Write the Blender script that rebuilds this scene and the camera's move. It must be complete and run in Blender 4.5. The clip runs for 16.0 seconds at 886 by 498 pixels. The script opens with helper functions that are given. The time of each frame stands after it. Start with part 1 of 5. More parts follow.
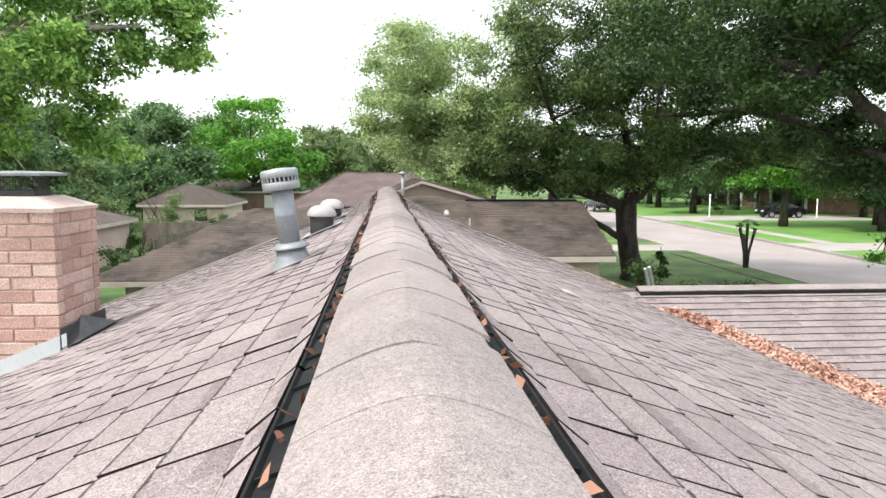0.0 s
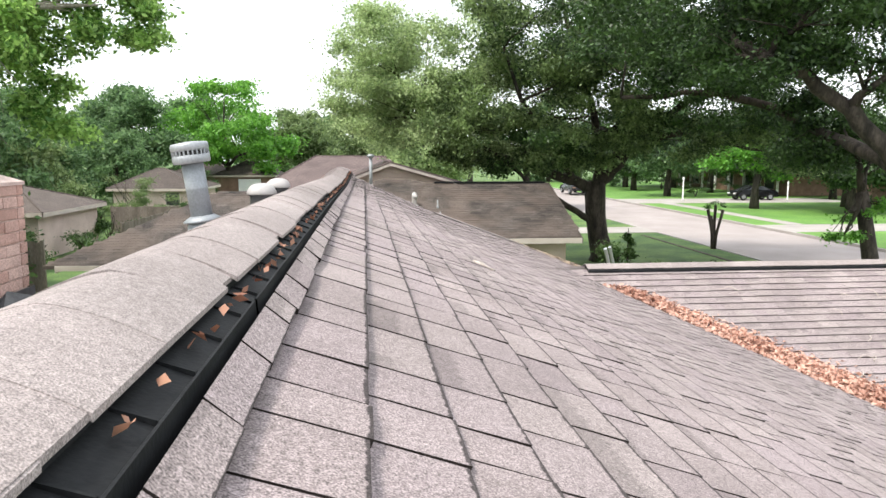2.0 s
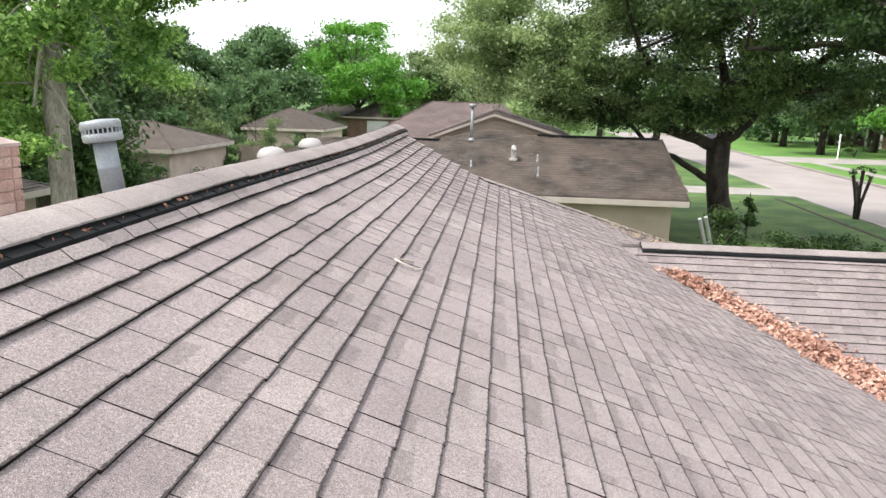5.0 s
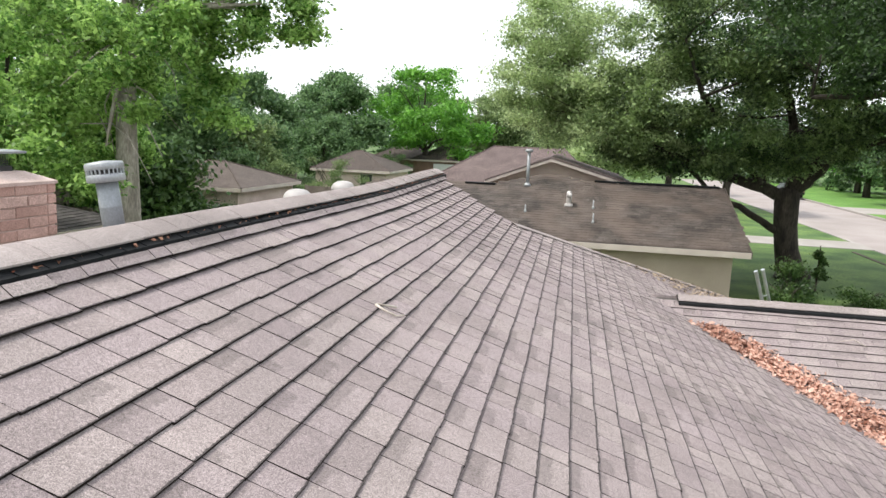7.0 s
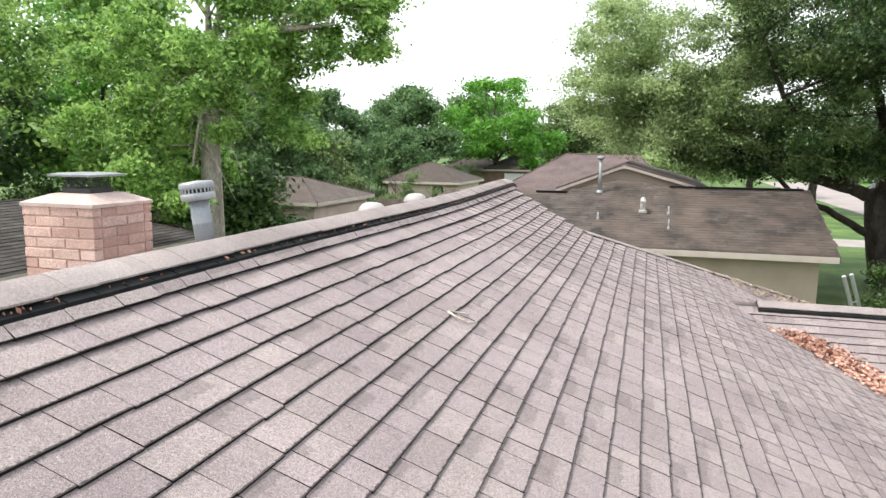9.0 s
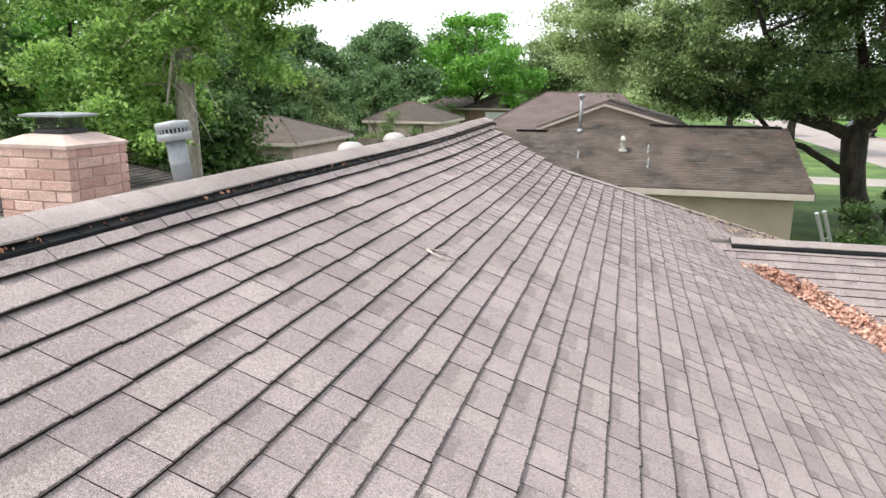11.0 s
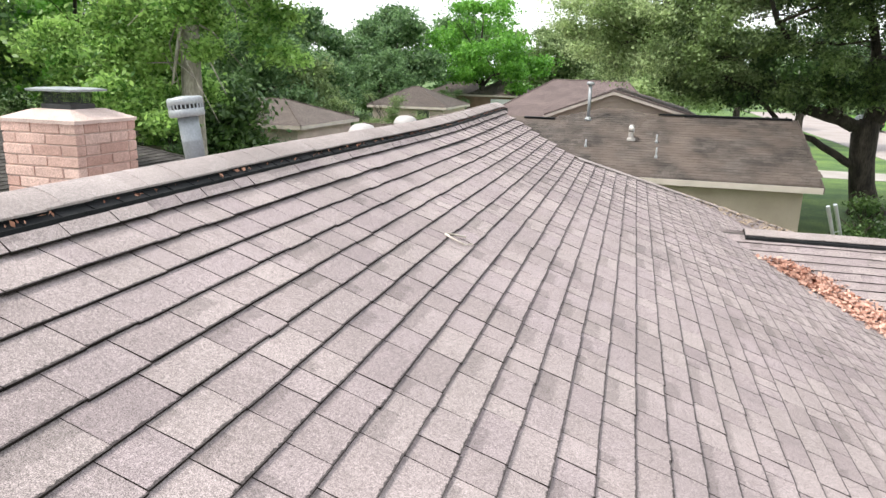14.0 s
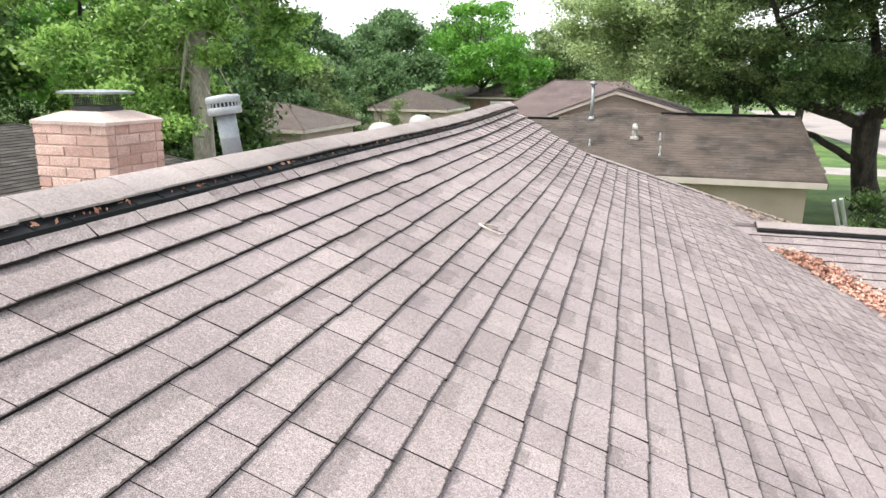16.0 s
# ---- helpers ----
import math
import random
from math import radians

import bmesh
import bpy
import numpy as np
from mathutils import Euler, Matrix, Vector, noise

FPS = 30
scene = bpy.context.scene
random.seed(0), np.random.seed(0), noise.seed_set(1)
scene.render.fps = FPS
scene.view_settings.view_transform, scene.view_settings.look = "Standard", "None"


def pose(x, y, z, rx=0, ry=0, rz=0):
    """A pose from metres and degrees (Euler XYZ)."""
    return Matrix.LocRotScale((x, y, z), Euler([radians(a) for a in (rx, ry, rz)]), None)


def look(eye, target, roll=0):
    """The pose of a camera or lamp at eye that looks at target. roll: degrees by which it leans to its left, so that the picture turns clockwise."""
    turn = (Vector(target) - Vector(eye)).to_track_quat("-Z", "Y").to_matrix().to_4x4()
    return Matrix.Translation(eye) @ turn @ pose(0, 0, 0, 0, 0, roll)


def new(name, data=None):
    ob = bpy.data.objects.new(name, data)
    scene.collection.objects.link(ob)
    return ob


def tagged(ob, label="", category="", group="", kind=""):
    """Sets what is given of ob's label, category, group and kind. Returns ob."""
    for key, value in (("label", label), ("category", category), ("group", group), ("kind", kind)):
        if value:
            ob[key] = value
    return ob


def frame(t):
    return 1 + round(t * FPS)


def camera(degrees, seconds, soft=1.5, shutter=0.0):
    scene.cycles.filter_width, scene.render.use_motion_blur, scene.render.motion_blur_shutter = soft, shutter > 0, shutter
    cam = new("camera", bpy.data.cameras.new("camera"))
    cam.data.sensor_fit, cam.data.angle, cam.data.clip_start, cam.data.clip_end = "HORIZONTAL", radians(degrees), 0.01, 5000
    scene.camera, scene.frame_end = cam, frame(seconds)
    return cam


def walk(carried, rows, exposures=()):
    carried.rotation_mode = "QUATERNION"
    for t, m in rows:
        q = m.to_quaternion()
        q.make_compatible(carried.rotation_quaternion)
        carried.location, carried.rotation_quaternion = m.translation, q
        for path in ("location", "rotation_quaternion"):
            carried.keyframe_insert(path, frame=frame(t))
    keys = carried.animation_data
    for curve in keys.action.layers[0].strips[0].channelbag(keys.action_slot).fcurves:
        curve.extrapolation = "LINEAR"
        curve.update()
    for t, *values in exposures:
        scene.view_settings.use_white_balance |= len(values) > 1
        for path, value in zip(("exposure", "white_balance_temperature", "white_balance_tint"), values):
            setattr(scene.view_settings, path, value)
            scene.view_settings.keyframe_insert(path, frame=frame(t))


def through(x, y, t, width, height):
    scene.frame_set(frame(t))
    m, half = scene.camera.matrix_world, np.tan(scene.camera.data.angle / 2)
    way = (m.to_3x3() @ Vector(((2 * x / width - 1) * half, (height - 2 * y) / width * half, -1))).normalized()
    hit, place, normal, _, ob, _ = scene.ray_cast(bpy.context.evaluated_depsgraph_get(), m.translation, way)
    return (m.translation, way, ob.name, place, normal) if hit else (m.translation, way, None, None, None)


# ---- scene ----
cam = camera(65.3, 16.0)
PATH = [
    (0, (0.012, 0.223, 4.632), (0.179, 2.204, 4.415), 0.2),
    (0.5, (-0.001, 0.209, 4.584), (0.368, 2.162, 4.365), 1.4),
    (1, (0.091, 0.189, 4.536), (0.472, 2.137, 4.287), 0.4),
    (1.5, (0.267, 0.089, 4.547), (0.465, 2.062, 4.289), -0.4),
    (2, (0.417, 0.1, 4.57), (0.64, 2.07, 4.308), 0.1),
    (2.5, (0.553, 0.127, 4.599), (0.756, 2.088, 4.262), 0.5),
    (3, (0.785, 0.255, 4.687), (0.913, 2.219, 4.328), 0.2),
    (3.5, (1.088, 0.312, 4.684), (1.256, 2.271, 4.315), 1.3),
    (4, (1.38, 0.349, 4.73), (1.469, 2.306, 4.328), 1.0),
    (4.5, (1.563, 0.492, 4.78), (1.549, 2.448, 4.366), 1.9),
    (4.7, (1.599, 0.512, 4.814), (1.526, 2.464, 4.384), 1.8),
    (6.8, (2.118, 0.625, 4.852), (1.764, 2.569, 4.539), 2.5),
    (7, (2.135, 0.63, 4.864), (1.782, 2.574, 4.553), 2.4),
    (7.5, (2.211, 0.564, 4.902), (2.226, 2.544, 4.619), 3.7),
    (8, (2.138, 0.584, 4.886), (2.242, 2.565, 4.634), 3.5),
    (8.5, (2.143, 0.505, 4.879), (1.744, 2.452, 4.647), 1.5),
    (8.7, (2.161, 0.502, 4.878), (1.606, 2.407, 4.63), 0.7),
    (10.8, (2.212, 0.427, 4.881), (1.682, 2.304, 4.435), 0.1),
    (11, (2.213, 0.44, 4.879), (1.717, 2.323, 4.423), 0.4),
    (11.5, (2.218, 0.447, 4.874), (1.789, 2.352, 4.44), 0.7),
    (12, (2.232, 0.428, 4.875), (1.863, 2.347, 4.45), 0.6),
    (12.5, (2.217, 0.466, 4.868), (1.87, 2.378, 4.396), 0.7),
    (13, (2.218, 0.468, 4.867), (1.867, 2.364, 4.338), 0.6),
    (13.5, (2.185, 0.474, 4.867), (1.803, 2.372, 4.363), 1.3),
    (14, (2.089, 0.516, 4.837), (1.592, 2.39, 4.344), 1.5),
    (14.5, (1.909, 0.44, 4.855), (1.32, 2.29, 4.372), 2.1),
    (15, (1.777, 0.38, 4.842), (1.065, 2.189, 4.372), 0.7),
    (15.5, (1.828, 0.327, 4.851), (1.114, 2.129, 4.358), -0.1),
    (16, (1.927, 0.325, 4.788), (1.43, 2.2, 4.304), 0.7),
]
walk(cam, [(t, look(eye, target, roll)) for t, eye, target, roll in PATH],
     [(0, 0.86), (2.0, 0.93), (3.5, 0.84), (4.5, 0.82), (7.0, 0.67), (7.5, 0.70), (8.5, 0.86), (11.0, 0.76), (12.5, 0.76), (13.0, 0.86), (14.0, 0.92), (15.0, 1.06), (16.0, 1.0)])

# ---------------------------------------------------------------- light
SUN_ELEVATION, SUN_AZIMUTH = 58.0, 244.0   # azimuth clockwise from +y
world = bpy.data.worlds.new("sky_world")
scene.world = world
world.use_nodes = True
wn, wl = world.node_tree.nodes, world.node_tree.links
wn.clear()
w_out = wn.new("ShaderNodeOutputWorld")
w_bg = wn.new("ShaderNodeBackground")
w_sky = wn.new("ShaderNodeTexSky")
w_sky.sky_type = "NISHITA"
w_sky.sun_disc = False
w_sky.sun_elevation = radians(SUN_ELEVATION)
w_sky.sun_rotation = radians(SUN_AZIMUTH)
w_sky.air_density, w_sky.dust_density = 1.2, 3.0
# thin white cloud over the whole sky
w_tc = wn.new("ShaderNodeTexCoord")
w_noise = wn.new("ShaderNodeTexNoise")
w_noise.inputs["Scale"].default_value = 2.2
w_noise.inputs["Detail"].default_value = 5.0
w_ramp = wn.new("ShaderNodeMapRange")
w_ramp.inputs["From Min"].default_value, w_ramp.inputs["From Max"].default_value = 0.3, 0.7
w_ramp.inputs["To Min"].default_value, w_ramp.inputs["To Max"].default_value = 0.62, 0.9
w_mix = wn.new("ShaderNodeMix")
w_mix.data_type = "RGBA"
w_mix.inputs["B"].default_value = (11.5, 11.9, 12.4, 1)
w_bg.inputs["Strength"].default_value = 0.1
wl.new(w_tc.outputs["Generated"], w_noise.inputs["Vector"])
wl.new(w_noise.outputs["Fac"], w_ramp.inputs["Value"])
wl.new(w_ramp.outputs["Result"], w_mix.inputs["Factor"])
wl.new(w_sky.outputs["Color"], w_mix.inputs["A"])
wl.new(w_mix.outputs["Result"], w_bg.inputs["Color"])
wl.new(w_bg.outputs["Background"], w_out.inputs["Surface"])

sun_data = bpy.data.lights.new("sun", "SUN")
sun_data.energy, sun_data.angle, sun_data.color = 2.3, radians(11.0), (1.0, 0.94, 0.86)
sun = new("sun", sun_data)
_e, _a = radians(SUN_ELEVATION), radians(SUN_AZIMUTH)
sun_from = Vector((math.sin(_a) * math.cos(_e), math.cos(_a) * math.cos(_e), math.sin(_e)))
sun.matrix_world = look(sun_from * 60, (0, 0, 0))

# ---------------------------------------------------------------- materials


def mat(name, c1, c2, scale=3.0, fine=60.0, rough=0.8, bump=0.15, metallic=0.0, speck=0.25, streak=None, coord="Position"):
    """Two colours mixed by coarse noise, a fine grain over them, and a fine relief."""
    m = bpy.data.materials.new(name)
    m.use_nodes = True
    n, l = m.node_tree.nodes, m.node_tree.links
    b = n["Principled BSDF"]
    geo = n.new("ShaderNodeNewGeometry")
    src = geo.outputs["Position"]
    if streak:
        mp = n.new("ShaderNodeMapping")
        mp.inputs["Scale"].default_value = streak
        l.new(src, mp.inputs["Vector"])
        src = mp.outputs["Vector"]
    big = n.new("ShaderNodeTexNoise")
    big.inputs["Scale"].default_value, big.inputs["Detail"].default_value = scale, 6.0
    small = n.new("ShaderNodeTexNoise")
    small.inputs["Scale"].default_value, small.inputs["Detail"].default_value = fine, 3.0
    l.new(src, big.inputs["Vector"])
    l.new(src, small.inputs["Vector"])
    mr = n.new("ShaderNodeMapRange")
    mr.inputs["From Min"].default_value, mr.inputs["From Max"].default_value = 0.32, 0.68
    l.new(big.outputs["Fac"], mr.inputs["Value"])
    mix = n.new("ShaderNodeMix")
    mix.data_type = "RGBA"
    mix.inputs["A"].default_value, mix.inputs["B"].default_value = (*c1, 1), (*c2, 1)
    l.new(mr.outputs["Result"], mix.inputs["Factor"])
    fr = n.new("ShaderNodeMapRange")
    fr.inputs["From Min"].default_value, fr.inputs["From Max"].default_value = 0.3, 0.7
    fr.inputs["To Min"].default_value, fr.inputs["To Max"].default_value = 1 - speck, 1 + speck
    l.new(small.outputs["Fac"], fr.inputs["Value"])
    mul = n.new("ShaderNodeVectorMath")
    mul.operation = "SCALE"
    l.new(mix.outputs["Result"], mul.inputs[0])
    l.new(fr.outputs["Result"], mul.inputs["Scale"])
    l.new(mul.outputs["Vector"], b.inputs["Base Color"])
    b.inputs["Roughness"].default_value, b.inputs["Metallic"].default_value = rough, metallic
    if bump:
        bp = n.new("ShaderNodeBump")
        bp.inputs["Strength"].default_value, bp.inputs["Distance"].default_value = bump, 0.01
        l.new(small.outputs["Fac"], bp.inputs["Height"])
        l.new(bp.outputs["Normal"], b.inputs["Normal"])
    return m


def shingle_mat(name, tones, moss=None, grain=330.0, speck=0.62, stain=0.2, mid=0.3, moss_most=1.0, moss_scale=0.75, band=0.0):
    """Granule-coated shingle: the tone changes from tab to tab, with speckled granules and soft weather stains."""
    m = bpy.data.materials.new(name)
    m.use_nodes = True
    n, l = m.node_tree.nodes, m.node_tree.links
    b = n["Principled BSDF"]
    geo, info = n.new("ShaderNodeNewGeometry"), n.new("ShaderNodeObjectInfo")
    add = n.new("ShaderNodeMath")
    add.operation = "ADD"
    l.new(geo.outputs["Random Per Island"], add.inputs[0])
    l.new(info.outputs["Random"], add.inputs[1])
    fr = n.new("ShaderNodeMath")
    fr.operation = "FRACT"
    l.new(add.outputs[0], fr.inputs[0])
    ramp = n.new("ShaderNodeValToRGB")
    ramp.color_ramp.interpolation = "LINEAR"
    els = ramp.color_ramp.elements
    while len(els) < len(tones):
        els.new(0.5)
    for e, (p, c) in zip(els, tones):
        e.position, e.color = p, (*c, 1)
    l.new(fr.outputs[0], ramp.inputs["Fac"])
    col = ramp.outputs["Color"]

    def noise_range(scale, detail, a, z, lo=0.3, hi=0.7):
        t = n.new("ShaderNodeTexNoise")
        t.inputs["Scale"].default_value, t.inputs["Detail"].default_value = scale, detail
        l.new(geo.outputs["Position"], t.inputs["Vector"])
        r = n.new("ShaderNodeMapRange")
        r.inputs["From Min"].default_value, r.inputs["From Max"].default_value = lo, hi
        r.inputs["To Min"].default_value, r.inputs["To Max"].default_value = a, z
        l.new(t.outputs["Fac"], r.inputs["Value"])
        return t, r.outputs["Result"]

    gt, g = noise_range(grain, 2.0, 1 - speck, 1 + speck)
    _, s = noise_range(1.3, 5.0, 1 - stain, 1 + stain)
    _, p = noise_range(14.0, 4.0, 0.94, 1.06)
    _, q = noise_range(95.0, 3.0, 1 - mid, 1 + mid)
    for f in (g, s, p, q):
        v = n.new("ShaderNodeVectorMath")
        v.operation = "SCALE"
        l.new(col, v.inputs[0])
        l.new(f, v.inputs["Scale"])
        col = v.outputs["Vector"]
    if band:   # laminated tabs: some carry a patch of darker granules in their upper part
        tab, sep = n.new("ShaderNodeUVMap"), n.new("ShaderNodeSeparateXYZ")
        tab.uv_map = "tab"
        l.new(tab.outputs["UV"], sep.inputs["Vector"])

        def math_node(op, *values):
            k = n.new("ShaderNodeMath")
            k.operation = op
            for i, v in enumerate(values):
                if isinstance(v, (int, float)):
                    k.inputs[i].default_value = v
                else:
                    l.new(v, k.inputs[i])
            return k.outputs[0]

        chance = math_node("FRACT", math_node("MULTIPLY", fr.outputs[0], 7.31))
        wide = math_node("FRACT", math_node("MULTIPLY", fr.outputs[0], 17.7))
        _, ragged = noise_range(60.0, 3.0, -0.07, 0.07)
        edge = math_node("ADD", math_node("MULTIPLY_ADD", chance, 1.0, -0.35), ragged)
        r = n.new("ShaderNodeMapRange")
        r.interpolation_type = "SMOOTHSTEP"
        r.inputs["From Min"].default_value, r.inputs["From Max"].default_value = -0.03, 0.04
        l.new(math_node("SUBTRACT", edge, sep.outputs["Y"]), r.inputs["Value"])
        part_of = math_node("GREATER_THAN", math_node("ADD", math_node("MULTIPLY", wide, 1.5), 0.15), sep.outputs["X"])
        dim = math_node("MULTIPLY_ADD", math_node("MULTIPLY", r.outputs["Result"], part_of), -band, 1.0)
        # dark strip on the butt: edge wear plus a shadow line painted into colour
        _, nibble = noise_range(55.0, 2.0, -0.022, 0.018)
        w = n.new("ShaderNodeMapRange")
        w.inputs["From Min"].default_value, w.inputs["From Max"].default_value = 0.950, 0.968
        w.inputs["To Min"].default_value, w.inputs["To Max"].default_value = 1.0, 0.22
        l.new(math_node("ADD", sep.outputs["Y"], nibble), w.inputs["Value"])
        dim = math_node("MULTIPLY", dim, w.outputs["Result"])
        v = n.new("ShaderNodeVectorMath")
        v.operation = "SCALE"
        l.new(col, v.inputs[0])
        l.new(dim, v.inputs["Scale"])
        col = v.outputs["Vector"]
    if moss:
        _, f = noise_range(moss_scale, 6.0, 0.0, moss_most, 0.4, 0.64)
        mx = n.new("ShaderNodeMix")
        mx.data_type = "RGBA"
        mx.inputs["B"].default_value = (*moss, 1)
        l.new(f, mx.inputs["Factor"])
        l.new(col, mx.inputs["A"])
        col = mx.outputs["Result"]
    l.new(col, b.inputs["Base Color"])
    b.inputs["Roughness"].default_value = 0.9
    b.inputs["Specular IOR Level"].default_value = 0.25
    bp = n.new("ShaderNodeBump")
    bp.inputs["Strength"].default_value, bp.inputs["Distance"].default_value = 0.5, 0.004
    l.new(gt.outputs["Fac"], bp.inputs["Height"])
    l.new(bp.outputs["Normal"], b.inputs["Normal"])
    return m


def leaf_mat(name, dark, light, through=0.35, rough=0.5):
    """Leaf: the tone changes from leaf to leaf and from bough to bough; some light passes through."""
    m = bpy.data.materials.new(name)
    m.use_nodes = True
    n, l = m.node_tree.nodes, m.node_tree.links
    b, out = n["Principled BSDF"], n["Material Output"]
    geo = n.new("ShaderNodeNewGeometry")
    t = n.new("ShaderNodeTexNoise")
    t.inputs["Scale"].default_value, t.inputs["Detail"].default_value = 0.9, 4.0
    l.new(geo.outputs["Position"], t.inputs["Vector"])
    add = n.new("ShaderNodeMath")
    add.operation = "MULTIPLY_ADD"
    add.inputs[1].default_value, add.inputs[2].default_value = 0.5, -0.25
    l.new(geo.outputs["Random Per Island"], add.inputs[0])
    s = n.new("ShaderNodeMath")
    s.operation = "ADD"
    l.new(add.outputs[0], s.inputs[0])
    l.new(t.outputs["Fac"], s.inputs[1])
    r = n.new("ShaderNodeMapRange")
    r.inputs["From Min"].default_value, r.inputs["From Max"].default_value = 0.25, 0.75
    l.new(s.outputs[0], r.inputs["Value"])
    mix = n.new("ShaderNodeMix")
    mix.data_type = "RGBA"
    mix.inputs["A"].default_value, mix.inputs["B"].default_value = (*dark, 1), (*light, 1)
    l.new(r.outputs["Result"], mix.inputs["Factor"])
    l.new(mix.outputs["Result"], b.inputs["Base Color"])
    b.inputs["Roughness"].default_value = rough
    tr = n.new("ShaderNodeBsdfTranslucent")
    l.new(mix.outputs["Result"], tr.inputs["Color"])
    ms = n.new("ShaderNodeMixShader")
    ms.inputs["Fac"].default_value = through
    l.new(b.outputs["BSDF"], ms.inputs[1])
    l.new(tr.outputs["BSDF"], ms.inputs[2])
    l.new(ms.outputs["Shader"], out.inputs["Surface"])
    return m


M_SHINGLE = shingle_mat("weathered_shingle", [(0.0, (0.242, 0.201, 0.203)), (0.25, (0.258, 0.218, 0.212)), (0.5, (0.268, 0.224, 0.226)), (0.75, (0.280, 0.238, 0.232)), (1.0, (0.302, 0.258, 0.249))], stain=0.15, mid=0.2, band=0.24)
M_CAP = shingle_mat("cap_shingle", [(0.0, (0.266, 0.229, 0.219)), (1.0, (0.300, 0.262, 0.251))], grain=430.0, speck=0.42, mid=0.16)
M_OLD = shingle_mat("old_shingle", [(0.0, (0.056, 0.048, 0.044)), (0.5, (0.074, 0.064, 0.058)), (1.0, (0.098, 0.084, 0.075))], moss=(0.155, 0.121, 0.102), grain=90.0, stain=0.4, mid=0.4, moss_most=0.62, moss_scale=0.9)
M_DARK = shingle_mat("dark_shingle", [(0.0, (0.055, 0.05, 0.048)), (1.0, (0.10, 0.092, 0.086))], grain=120.0, stain=0.3)
M_BROWN = shingle_mat("brown_shingle", [(0.0, (0.075, 0.061, 0.053)), (1.0, (0.11, 0.09, 0.08))], grain=120.0)
M_PURPLE = shingle_mat("mauve_shingle", [(0.0, (0.11, 0.083, 0.079)), (1.0, (0.15, 0.115, 0.11))], grain=120.0)
M_BLACK = mat("black_plastic", (0.006, 0.007, 0.008), (0.014, 0.015, 0.016), 9, 140, 0.7, 0.1)
M_BLACK.node_tree.nodes["Principled BSDF"].inputs["Specular IOR Level"].default_value = 0.2
M_EDGE = mat("bare_asphalt_edge", (0.012, 0.010, 0.009), (0.03, 0.025, 0.023), 12, 160, 0.95, 0.2)
M_EDGE.node_tree.nodes["Principled BSDF"].inputs["Specular IOR Level"].default_value = 0.08
M_DECK = mat("roof_deck", (0.05, 0.045, 0.042), (0.08, 0.07, 0.065), 3, 60)
M_MORTAR = mat("mortar", (0.46, 0.35, 0.30), (0.57, 0.45, 0.40), 12, 160, 0.95, 0.5)
M_CROWN = mat("mortar_crown", (0.44, 0.34, 0.30), (0.55, 0.44, 0.395), 5, 120, 0.95, 0.35)
M_FLASH = mat("dull_flashing", (0.045, 0.045, 0.047), (0.10, 0.10, 0.102), 6, 60, 0.6, 0.1, 0.1)
M_FLASHL = mat("pale_flashing", (0.52, 0.56, 0.58), (0.64, 0.67, 0.68), 2.5, 60, 0.45, 0.02, 0.2, 0.05)
M_GALV = mat("grey_painted_metal", (0.23, 0.25, 0.27), (0.31, 0.33, 0.345), 5, 90, 0.5, 0.08, 0.25, 0.12)
M_GALVL = mat("pale_galvanised", (0.29, 0.305, 0.32), (0.37, 0.385, 0.40), 6, 90, 0.45, 0.08, 0.3, 0.12)
M_WHITEP = mat("white_plastic", (0.52, 0.49, 0.47), (0.64, 0.61, 0.59), 5, 60, 0.5, 0.05, 0, 0.08)
M_DOME = mat("pale_painted_dome", (0.33, 0.315, 0.305), (0.42, 0.40, 0.385), 5, 60, 0.5, 0.05, 0, 0.08)
M_ALU = mat("aluminium", (0.55, 0.58, 0.6), (0.68, 0.7, 0.72), 5, 80, 0.35, 0.05, 0.8, 0.1)
M_MESH = mat("dark_mesh", (0.02, 0.02, 0.02), (0.05, 0.05, 0.05), 9, 90, 0.6)
M_TRIM = mat("cream_trim", (0.50, 0.43, 0.38), (0.59, 0.515, 0.46), 2, 50, 0.6, 0.05, 0, 0.08)
M_WALL = mat("beige_siding", (0.42, 0.33, 0.265), (0.50, 0.40, 0.33), 1.2, 40, 0.8, 0.08, 0, 0.1)
M_PINK = mat("pale_brick_wall", (0.56, 0.43, 0.385), (0.68, 0.54, 0.49), 1.5, 25, 0.85, 0.2, 0, 0.2)
M_TAN = mat("tan_wall", (0.30, 0.25, 0.19), (0.40, 0.34, 0.27), 1.0, 30, 0.85, 0.15, 0, 0.15)
M_REDWALL = mat("brown_brick_wall", (0.17, 0.10, 0.07), (0.25, 0.155, 0.11), 2, 20, 0.85, 0.2)
M_GLASS = mat("dark_window", (0.02, 0.025, 0.03), (0.05, 0.055, 0.06), 1, 20, 0.1, 0.0, 0, 0.05)
M_WHITE = mat("white_paint", (0.72, 0.71, 0.69), (0.8, 0.79, 0.77), 2, 40, 0.5, 0.05, 0, 0.06)
M_BARK = mat("oak_bark", (0.020, 0.016, 0.013), (0.082, 0.066, 0.053), 4, 22, 0.95, 0.9, 0, 0.4, streak=(1, 1, 0.3))
M_BARKL = mat("pale_bark", (0.22, 0.195, 0.165), (0.46, 0.42, 0.36), 5, 26, 0.95, 0.8, 0, 0.3, streak=(1, 1, 0.3))
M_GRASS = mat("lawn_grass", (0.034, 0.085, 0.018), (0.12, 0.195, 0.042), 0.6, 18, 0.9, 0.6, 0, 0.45)
